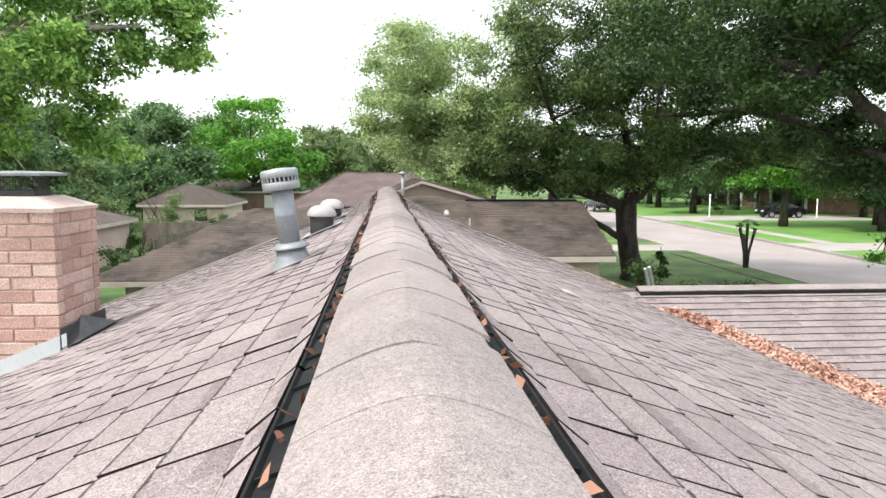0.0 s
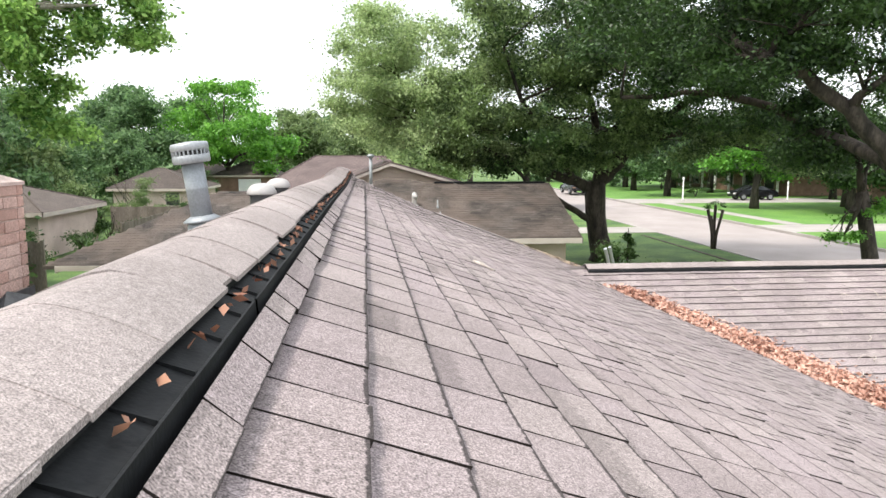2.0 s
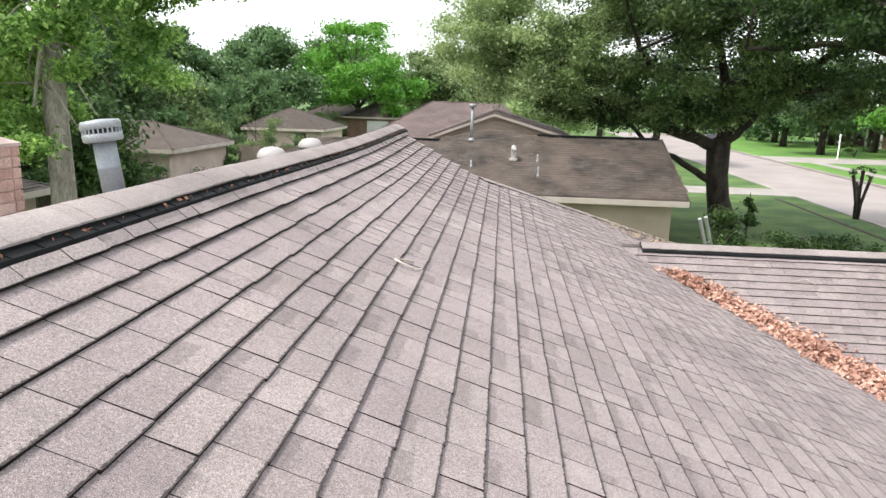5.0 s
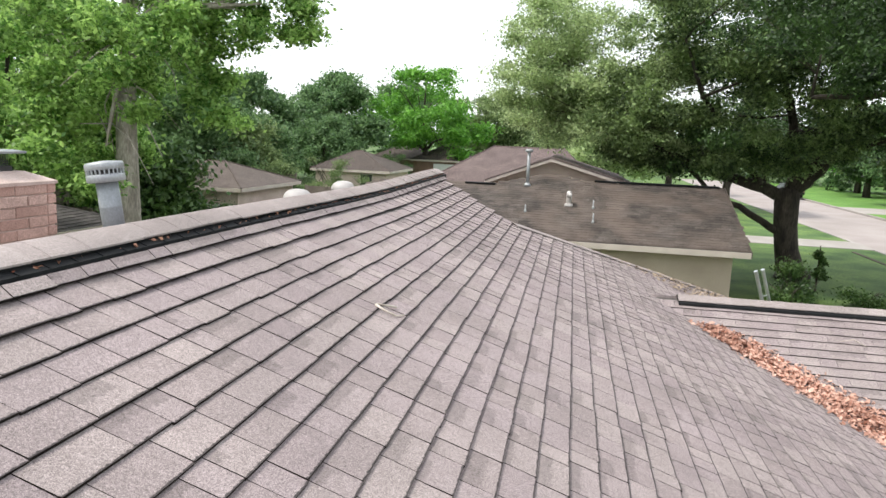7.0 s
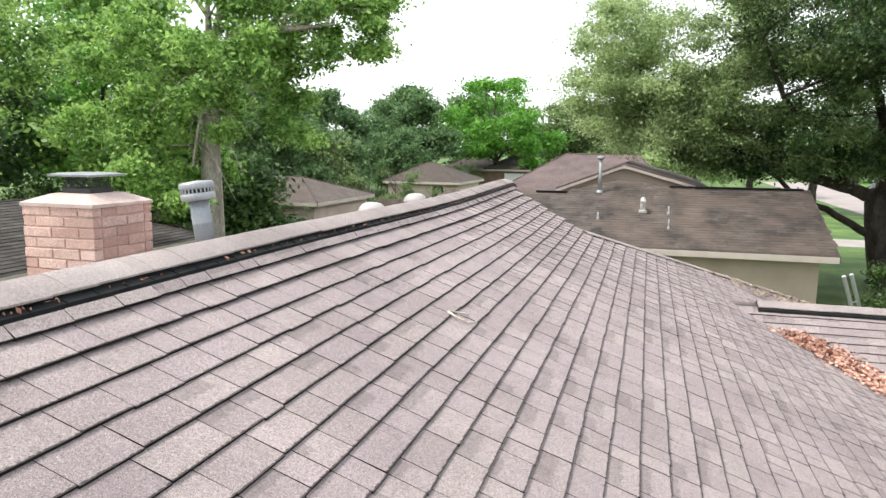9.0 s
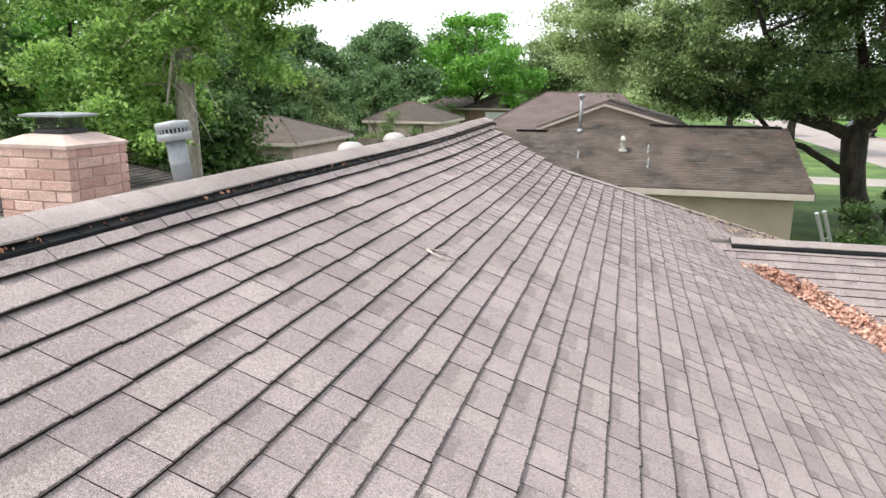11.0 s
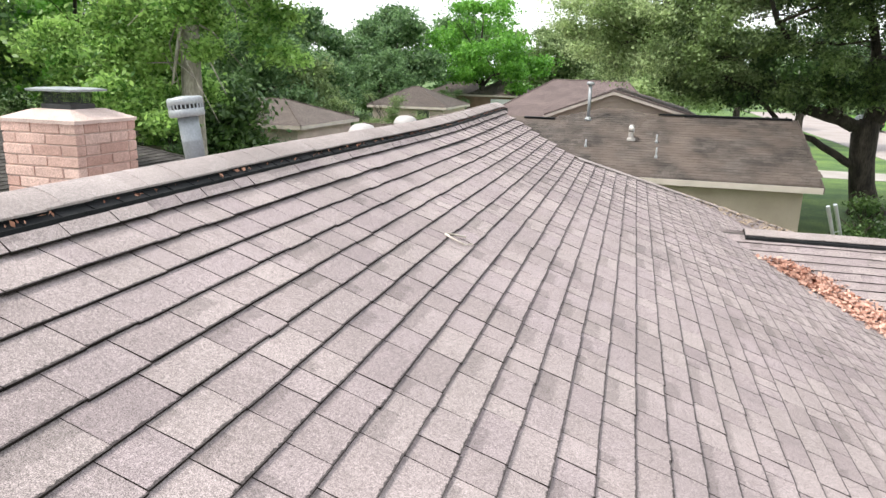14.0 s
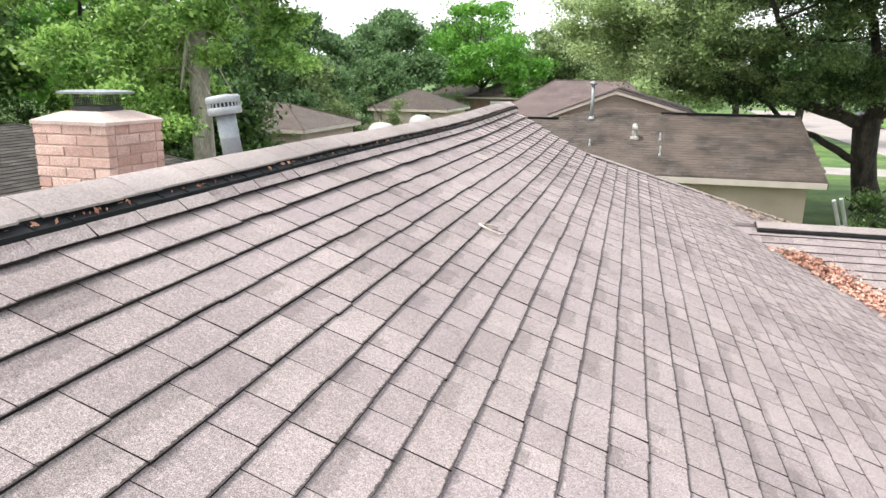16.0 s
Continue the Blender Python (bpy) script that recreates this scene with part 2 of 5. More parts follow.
# the same lawn grass made lighter: sunlight across the street put into the colour
M_GRASS_SUNLIT = mat("sunlit_lawn_grass", (0.075, 0.18, 0.024), (0.12, 0.25, 0.04), 0.3, 18, 0.9, 0.6, 0, 0.35)
M_ROAD = mat("worn_concrete_road", (0.27, 0.235, 0.22), (0.34, 0.30, 0.285), 0.35, 30, 0.9, 0.2, 0, 0.12)
M_CONC = mat("pale_concrete", (0.28, 0.255, 0.235), (0.36, 0.335, 0.31), 0.6, 40, 0.9, 0.15, 0, 0.1)
M_STRIP = mat("dark_strip", (0.05, 0.04, 0.03), (0.09, 0.07, 0.05), 2, 30, 0.95, 0.5)
M_FENCE = mat("weathered_fence", (0.13, 0.105, 0.085), (0.24, 0.20, 0.17), 3, 40, 0.9, 0.4, streak=(1, 1, 0.2))
M_TWIG = mat("bleached_twig", (0.42, 0.36, 0.30), (0.62, 0.56, 0.50), 20, 90, 0.9, 0.3)
M_CARBLACK = mat("black_car_paint", (0.008, 0.008, 0.01), (0.012, 0.012, 0.015), 2, 30, 0.2, 0.0, 0, 0.05)
M_CARWHITE = mat("silver_car_paint", (0.5, 0.51, 0.52), (0.6, 0.61, 0.62), 2, 30, 0.25, 0.0, 0.3, 0.05)
M_TYRE = mat("tyre_rubber", (0.012, 0.012, 0.012), (0.025, 0.025, 0.025), 5, 60, 0.9)
M_OAK = leaf_mat("live_oak_leaf", (0.013, 0.034, 0.011), (0.078, 0.155, 0.036), 0.25)
M_OAKL = leaf_mat("live_oak_new_leaf", (0.22, 0.31, 0.13), (0.56, 0.68, 0.34), 0.55)
M_OLIVE = leaf_mat("live_oak_olive_leaf", (0.060, 0.100, 0.040), (0.31, 0.43, 0.16), 0.42)
M_GUM = leaf_mat("sweetgum_leaf", (0.07, 0.18, 0.03), (0.47, 0.70, 0.2), 0.5)
M_BRIGHT = leaf_mat("spring_leaf", (0.075, 0.22, 0.028), (0.21, 0.47, 0.065), 0.45)
M_FAR = leaf_mat("deep_green_leaf", (0.055, 0.12, 0.045), (0.20, 0.33, 0.13), 0.45)
M_SAGE = leaf_mat("sage_leaf", (0.10, 0.16, 0.06), (0.27, 0.36, 0.145), 0.45)
M_BUSH = leaf_mat("shrub_leaf", (0.025, 0.065, 0.018), (0.11, 0.195, 0.05), 0.3)
M_LITTER = leaf_mat("dry_oak_leaf", (0.33, 0.16, 0.11), (0.76, 0.50, 0.40), 0.15, 0.8)
M_TANLEAF = leaf_mat("tan_leaf", (0.20, 0.15, 0.10), (0.42, 0.33, 0.24), 0.1, 0.8)
M_RUST = leaf_mat("rust_red_leaf", (0.17, 0.055, 0.03), (0.50, 0.27, 0.18), 0.2, 0.7)

# ---------------------------------------------------------------- mesh helpers


def mesh_of(name, verts, faces, material, smooth=False):
    me = bpy.data.meshes.new(name)
    me.from_pydata([tuple(v) for v in verts], [], [tuple(f) for f in faces])
    me.materials.append(material)
    if smooth:
        for p in me.polygons:
            p.use_smooth = True
    me.update()
    return me


def part(name, bm, material, parent=None, label="", smooth=False):
    """Links a bmesh as one mesh object, under a thing or a part where one is given."""
    bmesh.ops.recalc_face_normals(bm, faces=bm.faces)
    me = bpy.data.meshes.new(name)
    bm.to_mesh(me)
    bm.free()
    me.materials.append(material)
    if smooth:
        for p in me.polygons:
            p.use_smooth = True
    ob = new(name, me)
    if parent is not None:
        ob.parent = parent
    return tagged(ob, label)


def thing(name, label, category, group="", kind=""):
    """An Empty that parents the parts of one thing."""
    ob = new(name)
    ob.empty_display_size = 0.2
    return tagged(ob, label, category, group, kind)


def box(bm, x0, x1, y0, y1, z0, z1, bevel=0.0):
    vs = [bm.verts.new((x, y, z)) for z in (z0, z1) for y in (y0, y1) for x in (x0, x1)]
    fs = [bm.faces.new([vs[i] for i in f]) for f in ((0, 2, 3, 1), (4, 5, 7, 6), (0, 1, 5, 4), (2, 6, 7, 3), (0, 4, 6, 2), (1, 3, 7, 5))]
    if bevel:
        es = list({e for f in fs for e in f.edges})
        bmesh.ops.bevel(bm, geom=es, offset=bevel, segments=2, profile=0.5, affect="EDGES")
    return bm


def boxed(x0, x1, y0, y1, z0, z1, bevel=0.0):
    return box(bmesh.new(), x0, x1, y0, y1, z0, z1, bevel)


def lathe(bm, profile, m=None, n=28, closed=True):
    """Turns (radius, height) rows round z."""
    m = m or Matrix()
    rings = []
    for r, z in profile:
        rings.append([bm.verts.new(m @ Vector((r * math.cos(2 * math.pi * i / n), r * math.sin(2 * math.pi * i / n), z))) for i in range(n)])
    for a, b in zip(rings, rings[1:]):
        for i in range(n):
            bm.faces.new((a[i], a[(i + 1) % n], b[(i + 1) % n], b[i]))
    if closed:
        bm.faces.new(rings[0][::-1])
        bm.faces.new(rings[-1])
    return bm


def lathed(profile, m=None, n=28, closed=True):
    return lathe(bmesh.new(), profile, m, n, closed)


def prism(bm, poly, top, down):
    """A slab under a polygon: poly of (x, y), top(x, y) its height, down its thickness."""
    a = [bm.verts.new((x, y, top(x, y))) for x, y in poly]
    b = [bm.verts.new((x, y, top(x, y) - down)) for x, y in poly]
    bm.faces.new(a)
    bm.faces.new(b[::-1])
    k = len(poly)
    for i in range(k):
        bm.faces.new((a[i], b[i], b[(i + 1) % k], a[(i + 1) % k]))
    return bm


def tube(bm, pts, radii, n=8):
    """A tapered limb along points."""
    rings = []
    pts = [Vector(p) for p in pts]
    for i, p in enumerate(pts):
        d = (pts[min(i + 1, len(pts) - 1)] - pts[max(i - 1, 0)]).normalized()
        side = d.cross(Vector((0.31, 0.77, 0.55))).normalized()
        up = side.cross(d)
        rings.append([bm.verts.new(p + radii[i] * (math.cos(2 * math.pi * k / n) * side + math.sin(2 * math.pi * k / n) * up)) for k in range(n)])
    for a, b in zip(rings, rings[1:]):
        for k in range(n):
            bm.faces.new((a[k], a[(k + 1) % n], b[(k + 1) % n], b[k]))
    bm.faces.new(rings[0][::-1])
    bm.faces.new(rings[-1])
    return bm


def inside(poly, x, y):
    hit, k = False, len(poly)
    for i in range(k):
        (x0, y0), (x1, y1) = poly[i], poly[i - 1]
        if (y0 > y) != (y1 > y) and x < (x1 - x0) * (y - y0) / (y1 - y0) + x0:
            hit = not hit
    return hit


# ---------------------------------------------------------------- ground, road and drives
KERB_NEAR, KERB_FAR = 17.4, 25.5
ground_profile = [(-400, 0), (KERB_NEAR - 0.15, 0), (KERB_NEAR, -0.02), (KERB_NEAR + 0.02, -0.15), (KERB_FAR - 0.02, -0.15), (KERB_FAR, -0.02), (KERB_FAR + 0.15, 0), (400, 0)]
gv, gf = [], []
for j, y in enumerate((-300, -60, 20, 40, 80, 110, 600)):
    gv += [(x, y, z) for x, z in ground_profile]
    if j:
        k = len(ground_profile)
        gf += [((j - 1) * k + i, (j - 1) * k + i + 1, j * k + i + 1, j * k + i) for i in range(k - 1)]
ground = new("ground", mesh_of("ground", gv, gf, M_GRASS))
tagged(ground, "mown green lawn spreading out to the horizon", "ground", kind="structure")


def slab(name, x0, x1, y0, y1, z0, z1, material, label, category):
    return tagged(part(name, boxed(x0, x1, y0, y1, z0, z1, 0.01), material, None), label, category, kind="structure")


slab("road", KERB_NEAR + 0.16, KERB_FAR - 0.16, -60, 110, -0.2, -0.13, M_ROAD, "worn pinkish concrete residential street", "road")
slab("kerb", KERB_NEAR - 0.02, KERB_NEAR + 0.15, -60, 110, -0.2, 0.02, M_CONC, "low pale concrete kerb along the street", "kerb")
slab("kerb", KERB_FAR - 0.15, KERB_FAR + 0.02, -60, 110, -0.2, 0.02, M_CONC, "low pale concrete kerb along the street", "kerb")
slab("driveway", 9.0, KERB_NEAR + 0.1, 38.6, 41.6, -0.1, 0.024, M_CONC, "pale concrete driveway from house to street", "driveway")
slab("driveway", KERB_FAR - 0.1, 47, 38.0, 42.0, -0.1, 0.024, M_CONC, "pale concrete driveway across the street", "driveway")
slab("driveway", KERB_FAR - 0.1, 47, 61.5, 67.5, -0.1, 0.024, M_CONC, "pale concrete driveway with a parked car", "driveway")
slab("lawn", KERB_FAR + 0.1, 60, 42.05, 61.45, -0.1, 0.014, M_GRASS_SUNLIT, "sunlit bright green front lawn", "lawn")
slab("lawn", KERB_FAR + 0.1, 60, 20, 37.95, -0.1, 0.014, M_GRASS_SUNLIT, "sunlit bright green front lawn", "lawn")
slab("lawn", KERB_FAR + 0.1, 60, 67.55, 110, -0.1, 0.014, M_GRASS_SUNLIT, "sunlit bright green front lawn", "lawn")
slab("pavement", KERB_FAR + 2.2, KERB_FAR + 3.4, 42.1, 61.4, -0.1, 0.03, M_CONC, "narrow pale concrete footpath across a lawn", "pavement")
slab("garden_edging", 15.9, 16.1, 22, 37.5, -0.1, 0.02, M_STRIP, "narrow dark strip between lawn and verge", "soil")

# ---------------------------------------------------------------- the house that the camera walks on
RX, ZR, PITCH = 0.05, 4.345, 0.4167
EAVE, RIDGE_END, HIP_X, HIP_Y, FRONT = 6.95, 11.15, 1.37, 9.9, 15.5
EXPOSE = 0.1495


def swell(x, y):
    """The ridge sags a little past the middle and lifts at its far end."""
    def ease(u):
        u = min(1.0, max(0.0, u))
        return u * u * (3 - 2 * u)
    dip = -0.028 * ease((y - 3.6) / 3.6) + 0.05 * ease((y - 7.4) / 4.0)
    return dip * max(0.0, 1 - abs(x - RX) / 3.6)


def flare(x, y):
    """The top courses ride up on the foot of the ridge vent."""
    return swell(x, y) + 0.022 * min(1.0, max(0.0, 1 - (abs(x - RX) - 0.18) / 0.3))


def roof_z(x, y):
    return ZR - PITCH * abs(x - RX) + swell(x, y)


def edged(me):
    """Bare dark asphalt on the cut edges of shingle tabs; v runs from a tab's top to its butt."""
    me.materials.append(M_EDGE)
    uv = np.zeros((len(me.polygons), 4, 2))
    uv[1::6, :, 1] = (0.0, 1.0, 1.0, 0.0)
    uv[1::6, :, 0] = (0.0, 0.0, 1.0, 1.0)
    me.uv_layers.new(name="tab").data.foreach_set("uv", uv.ravel())
    for p in me.polygons:
        if p.index % 6 > 1:
            p.material_index = 1
    return me


def lay_shingles(owner, origin, along, down, s_range, courses, keep, lift, near, rng, material, expose=EXPOSE, widths=(0.13, 0.18, 0.21, 0.24, 0.27, 0.30), name="shingle", thick=0.014, cap=300, sink=0.010, lap=(0.0, 0.0), kick=0.0):
    """Courses of separate tabs on one slope. Those for which near() holds are objects of their own, the rest one mesh.
    kick: how far the head of the topmost course is propped up."""
    along, down = Vector(along).normalized(), Vector(down).normalized()
    normal = down.cross(along)
    origin = Vector(origin)
    meshes, verts, faces, count = {}, [], [], 0
    for c, d1 in enumerate(courses):
        s = s_range[0] - rng.random() * 0.3
        while s < s_range[1]:
            w = rng.choice(widths)
            mid = origin + (s + w / 2) * along + (d1 - expose / 2) * down
            if keep(mid.x, mid.y):
                h = rng.choice((0.0, 0.001, 0.002, 0.003))
                slip = rng.uniform(-0.004, 0.004)
                first = c == 0 and kick > 0
                head, prop = (-0.056, kick) if first else (-expose - 0.025, 0.0)
                left, right = -w / 2 + 0.0007, w / 2 - 0.0007
                local = [(head, left, 0.0), (slip, left, 0.005), (slip, right, 0.005), (head, right, 0.0),
                         (head, left, 0.003 + lap[0] + prop), (slip, left, thick + h + lap[0]), (slip, right, thick + h + lap[1]), (head, right, 0.003 + lap[1] + prop)]
                quads = ((0, 3, 2, 1), (4, 5, 6, 7), (0, 1, 5, 4), (1, 2, 6, 5), (2, 3, 7, 6), (3, 0, 4, 7))
                base = origin + (s + w / 2) * along + d1 * down
                base.z += lift(base.x, base.y)
                base -= sink * normal
                if near(mid.x, mid.y) and count < cap:
                    key = (w, h, first)
                    if key not in meshes:
                        meshes[key] = edged(mesh_of(name, local, quads, material))
                    ob = new(name, meshes[key])
                    ob.parent = owner
                    ob.matrix_basis = Matrix(((down.x, along.x, normal.x, base.x), (down.y, along.y, normal.y, base.y), (down.z, along.z, normal.z, base.z), (0, 0, 0, 1)))
                    count += 1
                else:
                    n = len(verts)
                    for a, b, k in local:
                        p = base + a * down + b * along + k * normal
                        verts.append((p.x, p.y, p.z))
                    faces += [tuple(n + i for i in q) for q in quads]
            s += w
    if verts:
        rest = new(name + "s", edged(mesh_of(name + "s", verts, faces, material)))
        rest.parent = owner
        tagged(rest, kind="stuff")


house = thing("house", "low brick house under a weathered grey-brown shingle roof", "house")
right_poly = [(RX, -6), (EAVE + 0.1, -6), (EAVE + 0.1, FRONT), (HIP_X, HIP_Y), (RX, RIDGE_END)]
left_poly = [(2 * RX - x, y) for x, y in right_poly]


def mirror(x):
    return 2 * RX - x


roof_right = part("roof_slope", prism(bmesh.new(), right_poly, lambda x, y: ZR - PITCH * abs(x - RX) - 0.028, 0.11), M_DECK, house, "grey-brown shingled slope facing the street")
roof_left = part("roof_slope", prism(bmesh.new(), left_poly, lambda x, y: ZR - PITCH * abs(x - RX) - 0.028, 0.11), M_DECK, house, "grey-brown shingled slope facing the back garden")
hip_poly = [(HIP_X, HIP_Y), (EAVE + 0.1, FRONT), (mirror(EAVE + 0.1), FRONT), (mirror(HIP_X), HIP_Y)]
hip_top = roof_z(HIP_X, HIP_Y)
roof_hip = part("roof_slope", prism(bmesh.new(), hip_poly, lambda x, y: hip_top - (y - HIP_Y) * (hip_top - roof_z(EAVE, 0)) / (FRONT - HIP_Y), 0.11), M_SHINGLE, house, "shingled hip end below a small gable")
bm = bmesh.new()
tri = [bm.verts.new(p) for p in ((mirror(HIP_X), HIP_Y - 0.15, hip_top - 0.1), (HIP_X, HIP_Y - 0.15, hip_top - 0.1), (RX, HIP_Y - 0.15, ZR - 0.1))]
tri2 = [bm.verts.new(v.co + Vector((0, -0.08, 0))) for v in tri]
bm.faces.new(tri)
bm.faces.new(tri2[::-1])
for i in range(3):
    bm.faces.new((tri[i], tri2[i], tri2[(i + 1) % 3], tri[(i + 1) % 3]))
part("gable", bm, M_WALL, house, "small beige gable under the ridge end")
for sx in (1, -1):
    part("fascia", boxed(*sorted((RX + sx * (EAVE + 0.02), RX + sx * (EAVE + 0.06))), -6, FRONT, roof_z(EAVE, 0) - 0.2, roof_z(EAVE, 0) - 0.03), M_TRIM, house)
part("wall", boxed(mirror(EAVE - 0.6), EAVE - 0.6, -5.5, FRONT - 0.6, -0.15, roof_z(EAVE, 0) - 0.02), M_PINK, house, "pale brick outer walls")

bm = bmesh.new()   # gable wall at the back end
ends = [(mirror(EAVE - 0.6), -0.15), (EAVE - 0.6, -0.15), (EAVE - 0.6, roof_z(EAVE - 0.6, 0) - 0.15), (RX, ZR - 0.15), (mirror(EAVE - 0.6), roof_z(EAVE - 0.6, 0) - 0.15)]
v, v2 = [bm.verts.new((x, -5.66, z)) for x, z in ends], [bm.verts.new((x, -5.52, z)) for x, z in ends]
bm.faces.new(v)
bm.faces.new(v2[::-1])
for i in range(5):
    bm.faces.new((v[i], v2[i], v2[(i + 1) % 5], v[(i + 1) % 5]))
part("gable", bm, M_PINK, house, "pale brick gable at the back")

WY, WZ, WX1, WDOWN = 9.61, 3.03, 8.15, 4.2   # front wing: ridge line, height, gable end, depth of a slope


def wing_z(x, y):
    return WZ - PITCH * abs(y - WY)


def wing_start(y):
    """Where the wing's slope comes out of the main roof."""
    return RX + (ZR - wing_z(0, y)) / PITCH


near_wing = [(wing_start(WY) - 0.1, WY), (wing_start(WY - WDOWN) - 0.1, WY - WDOWN), (WX1, WY - WDOWN), (WX1, WY)]
far_wing = [(x, 2 * WY - y) for x, y in near_wing]
wing_near = part("roof_slope", prism(bmesh.new(), near_wing, lambda x, y: wing_z(x, y) - 0.028, 0.1), M_DECK, house, "shingled near slope of the front wing")
wing_far = part("roof_slope", prism(bmesh.new(), far_wing, wing_z, 0.1), M_SHINGLE, house, "shingled far slope of the front wing")
bm = bmesh.new()
prism(bm, [(wing_start(WY), WY), (WX1 - 0.35, WY), (WX1 - 0.35, WY - WDOWN + 0.5), (wing_start(WY - WDOWN), WY - WDOWN + 0.5)], lambda x, y: wing_z(x, y) - 0.1, 1.2)
prism(bm, [(wing_start(WY), WY), (WX1 - 0.35, WY), (WX1 - 0.35, WY + WDOWN - 0.5), (wing_start(WY + WDOWN), WY + WDOWN - 0.5)], lambda x, y: wing_z(x, y) - 0.1, 1.2)
part("wall", bm, M_PINK, house, "pale brick walls of the front wing")

cp = 1 / math.sqrt(1 + PITCH * PITCH)
rng = random.Random(7)
course_rows = [1.148 + EXPOSE * k for k in range(-6, 42)]
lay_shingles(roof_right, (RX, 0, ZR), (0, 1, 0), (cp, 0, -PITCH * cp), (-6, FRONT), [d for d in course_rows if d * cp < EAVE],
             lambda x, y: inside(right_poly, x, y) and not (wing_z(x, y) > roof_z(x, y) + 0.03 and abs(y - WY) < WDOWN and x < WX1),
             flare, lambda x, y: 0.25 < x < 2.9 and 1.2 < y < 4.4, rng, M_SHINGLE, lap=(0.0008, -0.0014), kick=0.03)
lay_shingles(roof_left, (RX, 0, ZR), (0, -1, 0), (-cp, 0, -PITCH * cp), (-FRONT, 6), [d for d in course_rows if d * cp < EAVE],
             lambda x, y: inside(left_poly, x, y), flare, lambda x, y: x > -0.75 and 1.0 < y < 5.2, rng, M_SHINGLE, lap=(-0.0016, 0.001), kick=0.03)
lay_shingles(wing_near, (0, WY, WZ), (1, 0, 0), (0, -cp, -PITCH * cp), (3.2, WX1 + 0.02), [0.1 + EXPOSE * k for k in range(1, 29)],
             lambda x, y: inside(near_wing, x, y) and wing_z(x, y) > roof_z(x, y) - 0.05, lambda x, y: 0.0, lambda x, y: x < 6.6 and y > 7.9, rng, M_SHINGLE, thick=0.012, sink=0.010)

# ridge vent: black baffle strip with cap shingles over it
ridge_vent = thing("ridge_vent", "black plastic ridge vent under overlapping cap shingles", "ridge vent")
HALF = [(0.120, 0.006), (0.124, -0.008), (0.168, -0.026), (0.173, -0.020), (0.1765, -0.020), (0.180, -0.075)]
SECTION = [(-x, z) for x, z in HALF[::-1]] + [(0.0, 0.024)] + HALF + [(0.0, -0.03)]
y0, nseg = -6.0, 0
while y0 < RIDGE_END - 0.05:
    y1 = min(y0 + 1.22, RIDGE_END + 0.02)
    bm = bmesh.new()
    dz, dx = rng.uniform(-0.004, 0.0), rng.uniform(-0.003, 0.003)
    rows = [[bm.verts.new((RX + dx + x, y, ZR + swell(RX, y) + dz + z)) for x, z in SECTION] for y in (y0 + 0.003, (y0 + y1) / 2, y1)]
    k = len(SECTION)
    for a, b in zip(rows, rows[1:]):
        for i in range(k):
            bm.faces.new((a[i], a[(i + 1) % k], b[(i + 1) % k], b[i]))
    y = y0 + 0.05
    while y < y1 - 0.02:   # ribs of the baffle
        zz = ZR + swell(RX, y) + dz
        for sx in (-1, 1):
            v = [bm.verts.new((RX + dx + sx * px, y + q, zz + pz)) for q in (0, 0.004) for px, pz in ((0.126, -0.005), (0.170, -0.020), (0.170, -0.027), (0.126, -0.012))]
            for f in ((0, 1, 2, 3), (7, 6, 5, 4), (0, 4, 5, 1), (1, 5, 6, 2), (2, 6, 7, 3), (3, 7, 4, 0)):
                bm.faces.new([v[i] for i in f])
        y += 0.152
    part("baffle", bm, M_BLACK, ridge_vent, "black plastic baffle strip")
    y0 = y1


def cap_mesh(name, half, rise, length, thick, drop, material, n=8, droop=0.0):
    """A shingle bent over a ridge; its near edge lies higher, over the next one."""
    vs, fs = [], []
    for j, y in enumerate((0.0, length)):
        for i in range(n + 1):
            u = -1 + 2 * i / n
            z = rise * (1 - abs(u) ** 1.45) - droop * abs(u) ** 3 + (thick if j == 0 else 0.0)
            vs.append((half * u, y, z))
    for j, y in enumerate((0.0, length)):
        for i in range(n + 1):
            u = -1 + 2 * i / n
            vs.append((half * u, y, rise * (1 - abs(u) ** 1.45) - droop * abs(u) ** 3 - drop + (thick * 0.3 if j == 0 else 0.0)))
    k = n + 1
    for i in range(n):
        fs += [(i, i + 1, k + i + 1, k + i), (2 * k + i + 1, 2 * k + i, 3 * k + i, 3 * k + i + 1), (i + 1, i, 2 * k + i, 2 * k + i + 1), (k + i, k + i + 1, 3 * k + i + 1, 3 * k + i)]
    fs += [(0, k, 3 * k, 2 * k), (n, 2 * k + n, 3 * k + n, k + n)]
    return mesh_of(name, vs, fs, material)


cap_meshes = [cap_mesh("cap_shingle", 0.134 + q, 0.046 + 0.0005 * (i % 3), 0.36, 0.0004 + 0.0003 * (i % 3), 0.008, M_CAP, 14, droop=0.003 + 0.001 * (i % 2)) for i, q in enumerate((0.0, 0.003, -0.003, 0.004, -0.002))]
y, i = RIDGE_END - 0.34, 0
while y > -5.9:
    ob = new("cap_shingle", cap_meshes[rng.randrange(5)])
    ob.parent = ridge_vent
    ob.matrix_basis = pose(RX + rng.uniform(-0.006, 0.006), y, ZR + swell(RX, y) + 0.015 + rng.uniform(0, 0.001), -0.22, rng.uniform(-0.4, 0.4), rng.uniform(-0.5, 0.5))
    y -= 0.225
    i += 1
wing_vent = thing("ridge_vent", "black ridge vent with cap shingles on the front wing", "ridge vent")
bm = bmesh.new()
x0, x1 = wing_start(WY) + 0.34, WX1 + 0.02
